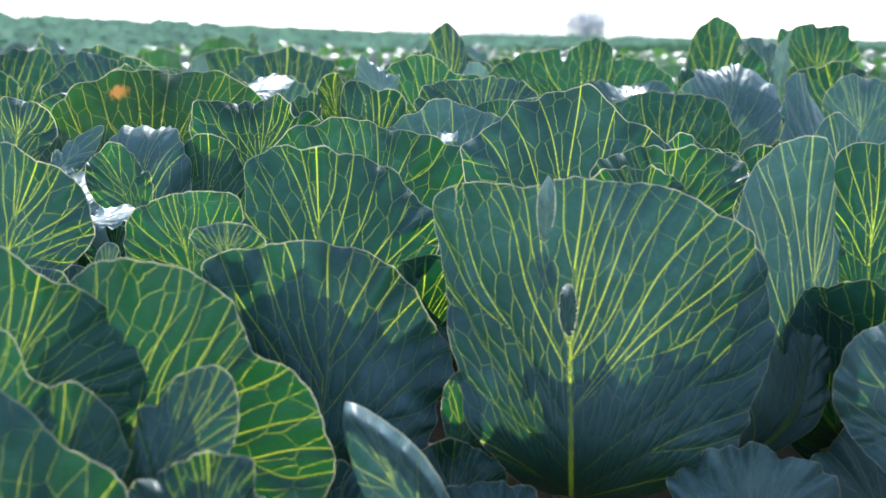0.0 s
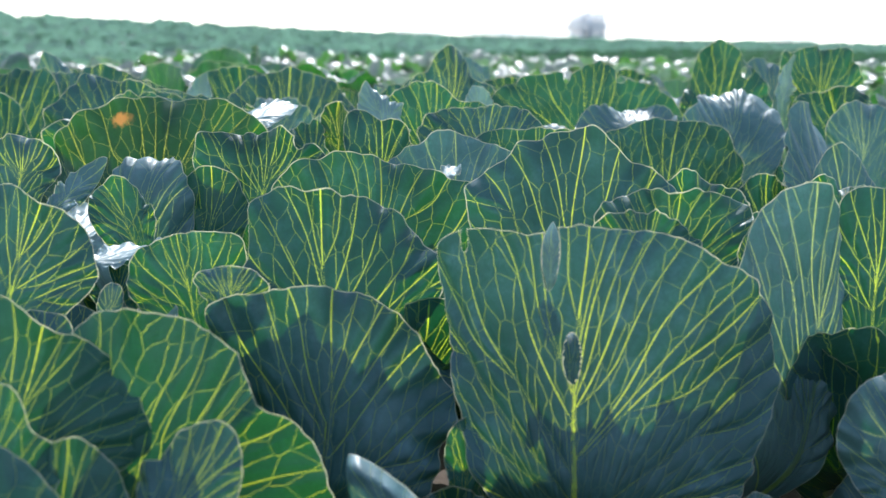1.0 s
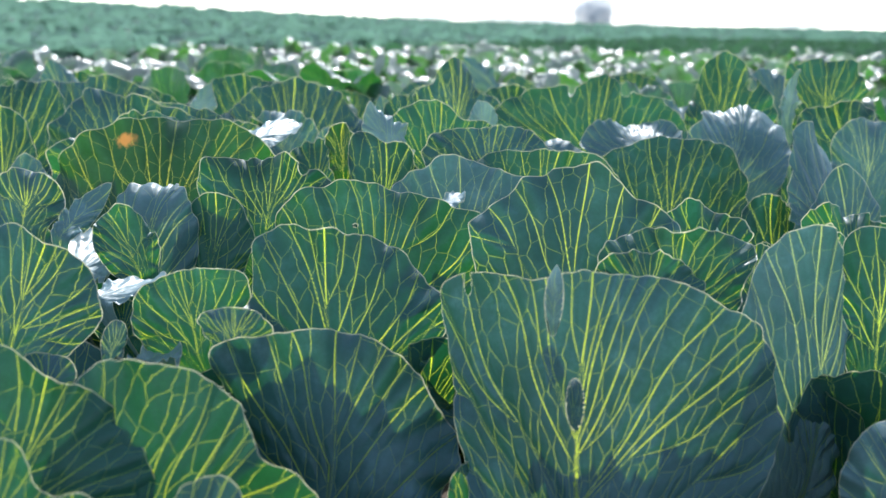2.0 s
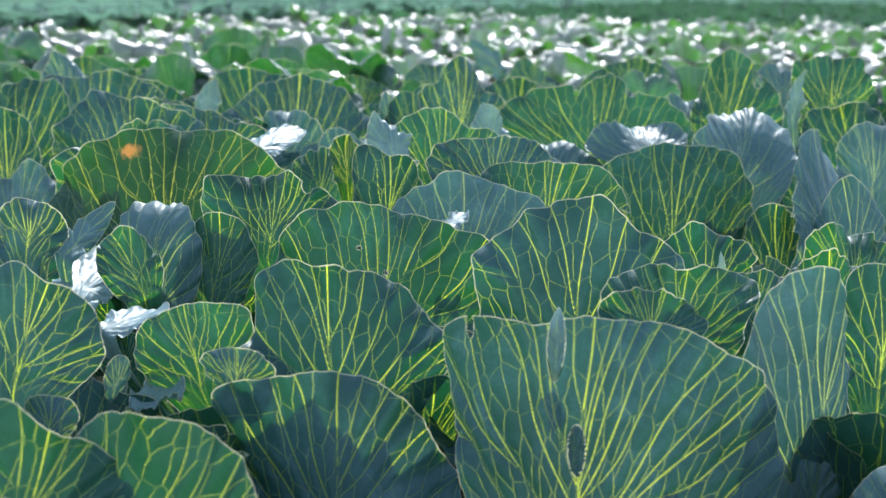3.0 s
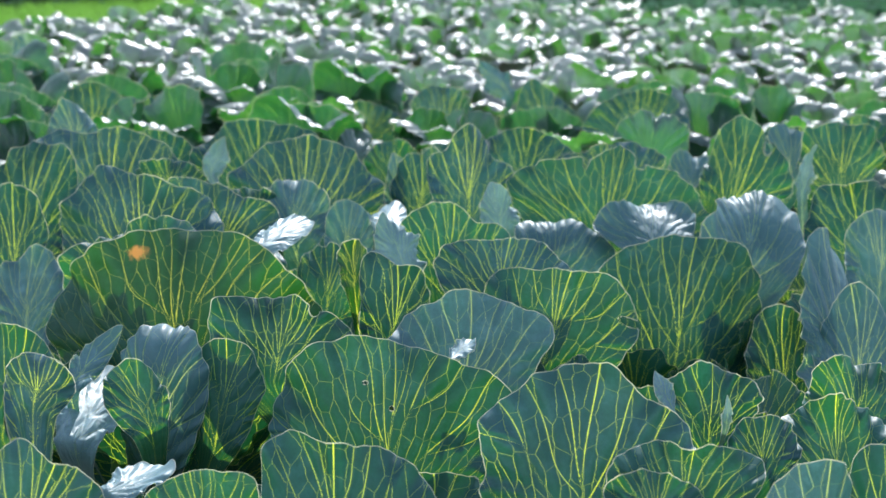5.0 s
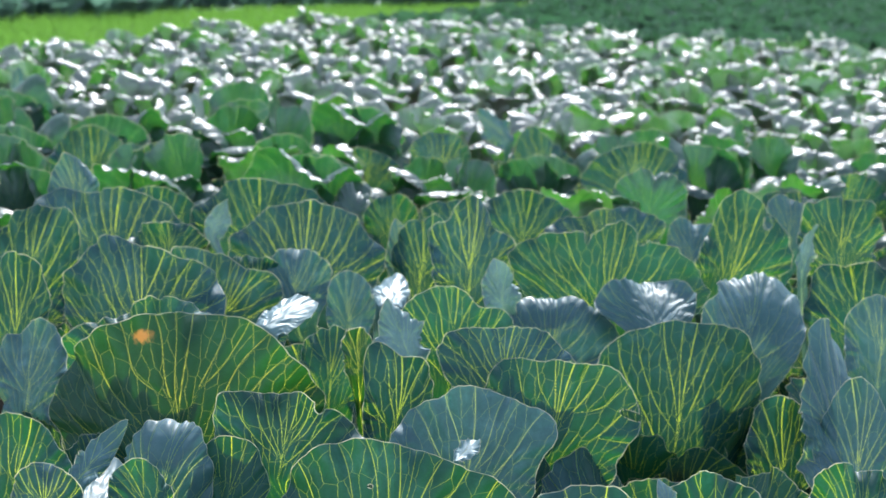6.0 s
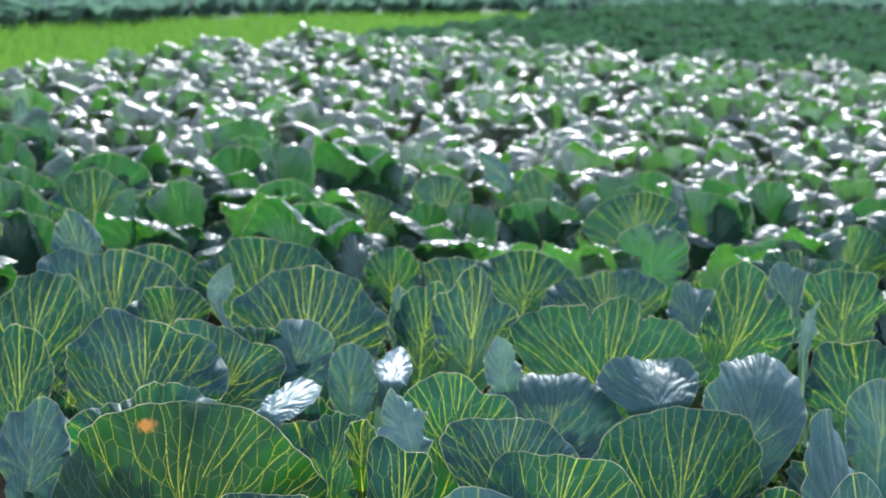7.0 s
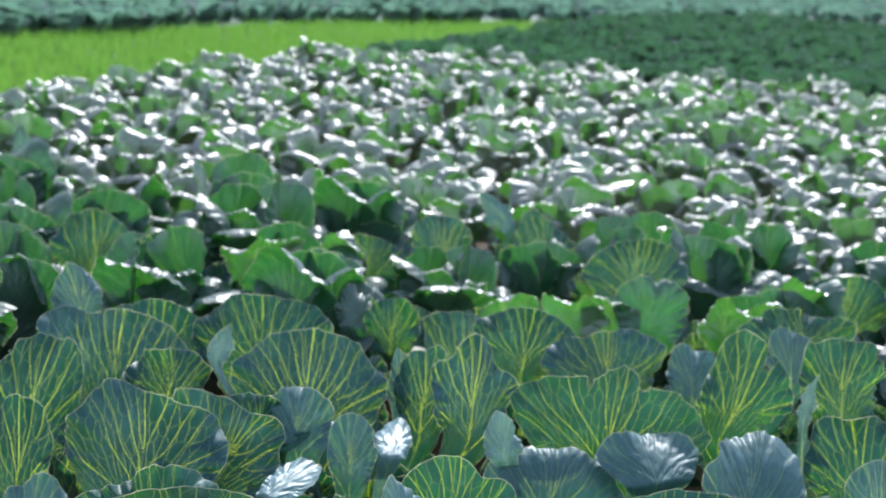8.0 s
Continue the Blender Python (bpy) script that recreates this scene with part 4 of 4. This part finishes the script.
plant.leaf(-1.893, 7.120, 0.396, 0.108, 0.314, 312, 0, 5, 7.900, n=60, cup=10, p=1.7, mat=LEAF_BLUE, rag=0.006, swell=0.01, lobes=fan(0.00, -0.01, -0.01, 0.04, -0.02, -0.01, -0.01))
low_leaves(plant, 127)


# ---- the field behind: plants built once and planted in rows ----
def field_plant(seed, far):
    rng = random.Random(seed)
    foot = new("cabbage_plant")
    stem_part(foot, 0.12)
    for i in range(12):
        turn = 360 * i / 12 + rng.uniform(-16, 16)
        s, c = math.sin(radians(turn)), math.cos(radians(turn))
        inner = i % 2
        w = rng.uniform(0.20, 0.30) if far else rng.uniform(0.22, 0.34)
        h = w * rng.uniform(1.05, 1.3)
        reach = 0.08 if inner else 0.15
        lean = rng.uniform(-8, 6) if inner else rng.uniform(-24, -6)
        z = (0.31 if far else 0.34) if inner else 0.27
        here = upright(reach * s, -reach * c, z * rng.uniform(0.9, 1.12), turn, lean, rng.uniform(-16, 16))
        rolled = rng.random() < (0.94 if far else 0.5 if inner else 0.8)
        crest = rng.uniform(0.25, 0.6) if inner else rng.uniform(0.05, 0.45)
        bend = -radians(rng.uniform(90, 140) if rolled else rng.uniform(-10, 25)) / (h / 2 * (1 - crest))
        # far plants get the skin with glint and haze lifted into it
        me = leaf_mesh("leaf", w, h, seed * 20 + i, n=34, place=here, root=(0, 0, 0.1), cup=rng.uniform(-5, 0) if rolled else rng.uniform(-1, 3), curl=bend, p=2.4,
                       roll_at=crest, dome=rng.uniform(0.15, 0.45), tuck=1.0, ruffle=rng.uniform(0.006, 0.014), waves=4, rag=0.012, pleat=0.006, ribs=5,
                       mat=GLINT_LEAF if far else FIELD_LEAF)
        ob = new("leaf", me)
        ob.parent = foot
    bm = bmesh.new()
    bmesh.ops.create_icosphere(bm, subdivisions=2, radius=0.09)
    for v in bm.verts:
        v.co *= 1 + 0.06 * noise.noise(v.co * 14)
        v.co.z = v.co.z * 0.92 + 0.2
    part("head", bm, LEAF_BLUE, foot, "closed pale green head")
    return tagged(foot, "blue-green cabbage with drooping sunlit outer leaves", "cabbage", "cabbages in the field")


rng = random.Random(11)
kinds = [field_plant(100 + i, False) for i in range(4)]
kinds_far = [field_plant(200 + i, True) for i in range(4)]
used = set()


def plant_row(y, x0, x1, far):
    x = x0 + rng.uniform(0, 0.3)
    while x < x1:
        options = kinds_far if far else kinds
        if any(abs(x - px) < 0.26 and abs(y - py) < 0.3 for px, py in PLANTED):
            x += 0.12
            continue
        k = rng.randrange(4)
        m = pose(x + rng.uniform(-.06, .06), y + rng.uniform(-.08, .08), 0, rng.uniform(-4, 4), rng.uniform(-4, 4), rng.uniform(0, 360))
        key = (far, k)
        if key in used:
            ob = copy_thing(options[k], m)
        else:
            used.add(key)
            ob = options[k]
            ob.matrix_basis = m
        ob.scale = [rng.uniform(0.9, 1.15)] * 3
        x += rng.uniform(0.46, 0.62) if far else rng.uniform(0.40, 0.52)


for y in (-1.6, -1.05, -0.5):
    plant_row(y, -3.2, 3.2, True)
for y in (0.05, 0.6, 1.15, 1.7, 2.25, 2.8, 3.35, 3.9, 4.45):
    side = max(0.62, 0.27 * y + 0.36)
    plant_row(y, -3.2, -side - 0.05, True)
    plant_row(y, side, 3.2, True)
plant_row(-0.05, -0.75, 0.6, True)
plant_row(4.45, -1.75, -1.3, False)
plant_row(4.0, -1.6, -1.2, False)
y = 4.95
while y < 16.2:
    half = 0.27 * y + (1.1 if y < 8 else 0.6)
    left = max(-half, -2.75 + 0.24 * (y - 9.6))
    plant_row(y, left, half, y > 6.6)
    y += 0.52


# ---- farther fields, grass strip and the distance ----
def sheet(name, corners, z, mat, label, category):
    bm = bmesh.new()
    bm.faces.new([bm.verts.new((x, y, z)) for x, y in corners])
    me = bpy.data.meshes.new(name)
    bm.to_mesh(me)
    bm.free()
    me.materials.append(mat)
    return tagged(new(name, me), label, category, kind="structure")


def clumps(name, places, leaves, size, height, mat, label, category, seed):
    """Many low leafy plants as one sheet of small bent leaves."""
    r = np.random.RandomState(seed)
    base = np.array([(u, v) for v in (0, 0.5, 1) for u in (-0.5, 0, 0.5)])
    co, quads = [], []
    for x, y, s in places:
        for i in range(leaves):
            t = r.uniform(0, 2 * math.pi)
            d = np.array([math.cos(t), math.sin(t)])
            w = size * s * r.uniform(0.7, 1.2)
            out = r.uniform(0.3, 0.9)
            first = len(co)
            for u, v in base:
                wide = u * w * (0.5 + 1.6 * v * (1.25 - v))
                run = out * w * (0.3 + v * v)
                z = height * s * (1.25 * v - 0.45 * out * v * v) * (1 + 0.1 * r.uniform(-1, 1))
                co.append((x + d[0] * run - d[1] * wide, y + d[1] * run + d[0] * wide, z))
            for k in (0, 1, 3, 4):
                quads.append((first + k, first + k + 1, first + k + 4, first + k + 3))
    me = bpy.data.meshes.new(name)
    me.from_pydata(co, [], quads)
    me.materials.append(mat)
    me.shade_smooth()
    return tagged(new(name, me), label, category, kind="stuff")


def edge_x(y):
    return -2.75 + 0.24 * (y - 9.6)


def strip_end(x):
    return 17.9 + 3.07 * (x + 5) if x < -2.3 else 26.2 + 1.73 * (x + 2.3)


rng = random.Random(5)
places = []
for i in range(1500):
    y = 16.3 + 23 * (i / 1500) ** 1.2
    x = rng.uniform(edge_x(y) + 0.3, 0.30 * y + 0.5)
    if y < strip_end(x) - 3.0:
        places.append((x, y, rng.uniform(0.85, 1.15)))
clumps("far_crop", places, 14, 0.20, 0.37, FAR_CROP, "dense dull green crop in the bed behind the cabbages", "crop", 3)
places = []
for i in range(5600):
    y = 16 + 110 * (i / 5600) ** 1.6
    x = rng.uniform(-0.31 * y - 1, 0.31 * y + 1)
    if y > strip_end(x) + 0.2:
        places.append((x, y, rng.uniform(0.8, 1.25) * (1 + 0.008 * (y - 20)) * (1 + 0.045 * max(0, -x) * min(1, max(0, (y - 30) / 30)))))
# distant crop takes the haze-lightened colour
clumps("distant_field", places, 9, 0.25, 0.29, HAZE_TINT_CROP, "green crop stretching to the horizon, haze put into its pale colour", "crop", 4)
# sheet added under the crop in its haze colour, so no dark gaps show
sheet("far_field_underlay", [(-9, 5.9), (-5, 18.2), (-2.3, 26.5), (12, 51.2), (300, 420), (300, 700), (-300, 700), (-300, 5.9)], 0.02, HAZE_TINT_CROP, "haze-green sheet added to fill dark gaps in the distant crop", "field")
sheet("grass_strip", [(-9, 5.6), (edge_x(7) - 0.4, 7), (edge_x(17.2) - 0.3, 17.2), (1.0, 29), (12, 48), (12, 51), (-2.3, 26.4), (-5, 18.1), (-9, 5.7)], 0.012, GRASS, "bright green grass strip between the fields", "grass")
co, tris = [], []
while len(tris) < 26000:
    y = 8 + 30 * rng.random()
    x = rng.uniform(-0.33 * y - 0.5, 0.33 * y)
    if not (y < strip_end(x) + 0.3 and (x < edge_x(y) - 0.2 if y < 17.2 else y > strip_end(x) - 2.9 or x < edge_x(y) + 0.2)):
        continue
    t, h = rng.uniform(0, math.pi), rng.uniform(0.07, 0.17)
    w, lean = 0.012, rng.uniform(-.06, .06)
    k = len(co)
    co += [(x - w * math.cos(t), y - w * math.sin(t), 0), (x + w * math.cos(t), y + w * math.sin(t), 0), (x + lean, y + lean * 0.5, h)]
    tris.append((k, k + 1, k + 2))
me = bpy.data.meshes.new("grass")
me.from_pydata(co, [], tris)
me.materials.append(GRASS)
tagged(new("grass", me), "short bright green grass blades", "grass", kind="stuff")


def far_tree(x, y, height, wide, seed):
    r = random.Random(seed)
    foot = new("tree")
    foot.location = (x, y, 0)
    bm = bmesh.new()
    bmesh.ops.create_cone(bm, segments=8, radius1=height * 0.05, radius2=height * 0.02, depth=height * 0.6, matrix=Matrix.Translation((0, 0, height * 0.3)))
    part("trunk", bm, HAZE_TREE, foot)
    bm = bmesh.new()
    for i in range(2600):
        u = Vector((r.gauss(0, 1), r.gauss(0, 1), r.gauss(0, 1))).normalized() * r.random() ** 0.4
        bulge = 1 + 0.25 * noise.noise(u * 2.5)
        c = Vector((u.x * wide / 2 * bulge, u.y * wide / 2 * bulge, height * (0.45 + 0.5 * u.z * bulge)))
        d = height * 0.045
        vs = [bm.verts.new(c + Vector((r.uniform(-d, d), r.uniform(-d, d), r.uniform(-d, d)))) for _ in range(4)]
        bm.faces.new(vs)
    part("crown", bm, HAZE_TREE, foot)
    return tagged(foot, "rounded leafy tree on the horizon, haze put into its pale colour", "tree")


# trunks and crowns alike carry the haze in their colour
far_tree(17.2, 200, 4.3, 6.0, 1)
for x, h in ((-3, 1.9), (5.5, 2.2), (10, 1.6), (13, 1.5), (24, 1.5), (44, 1.8), (60, 2.0)):
    far_tree(x, 210 + h, h, 5 + 2 * h, int(h * 10))
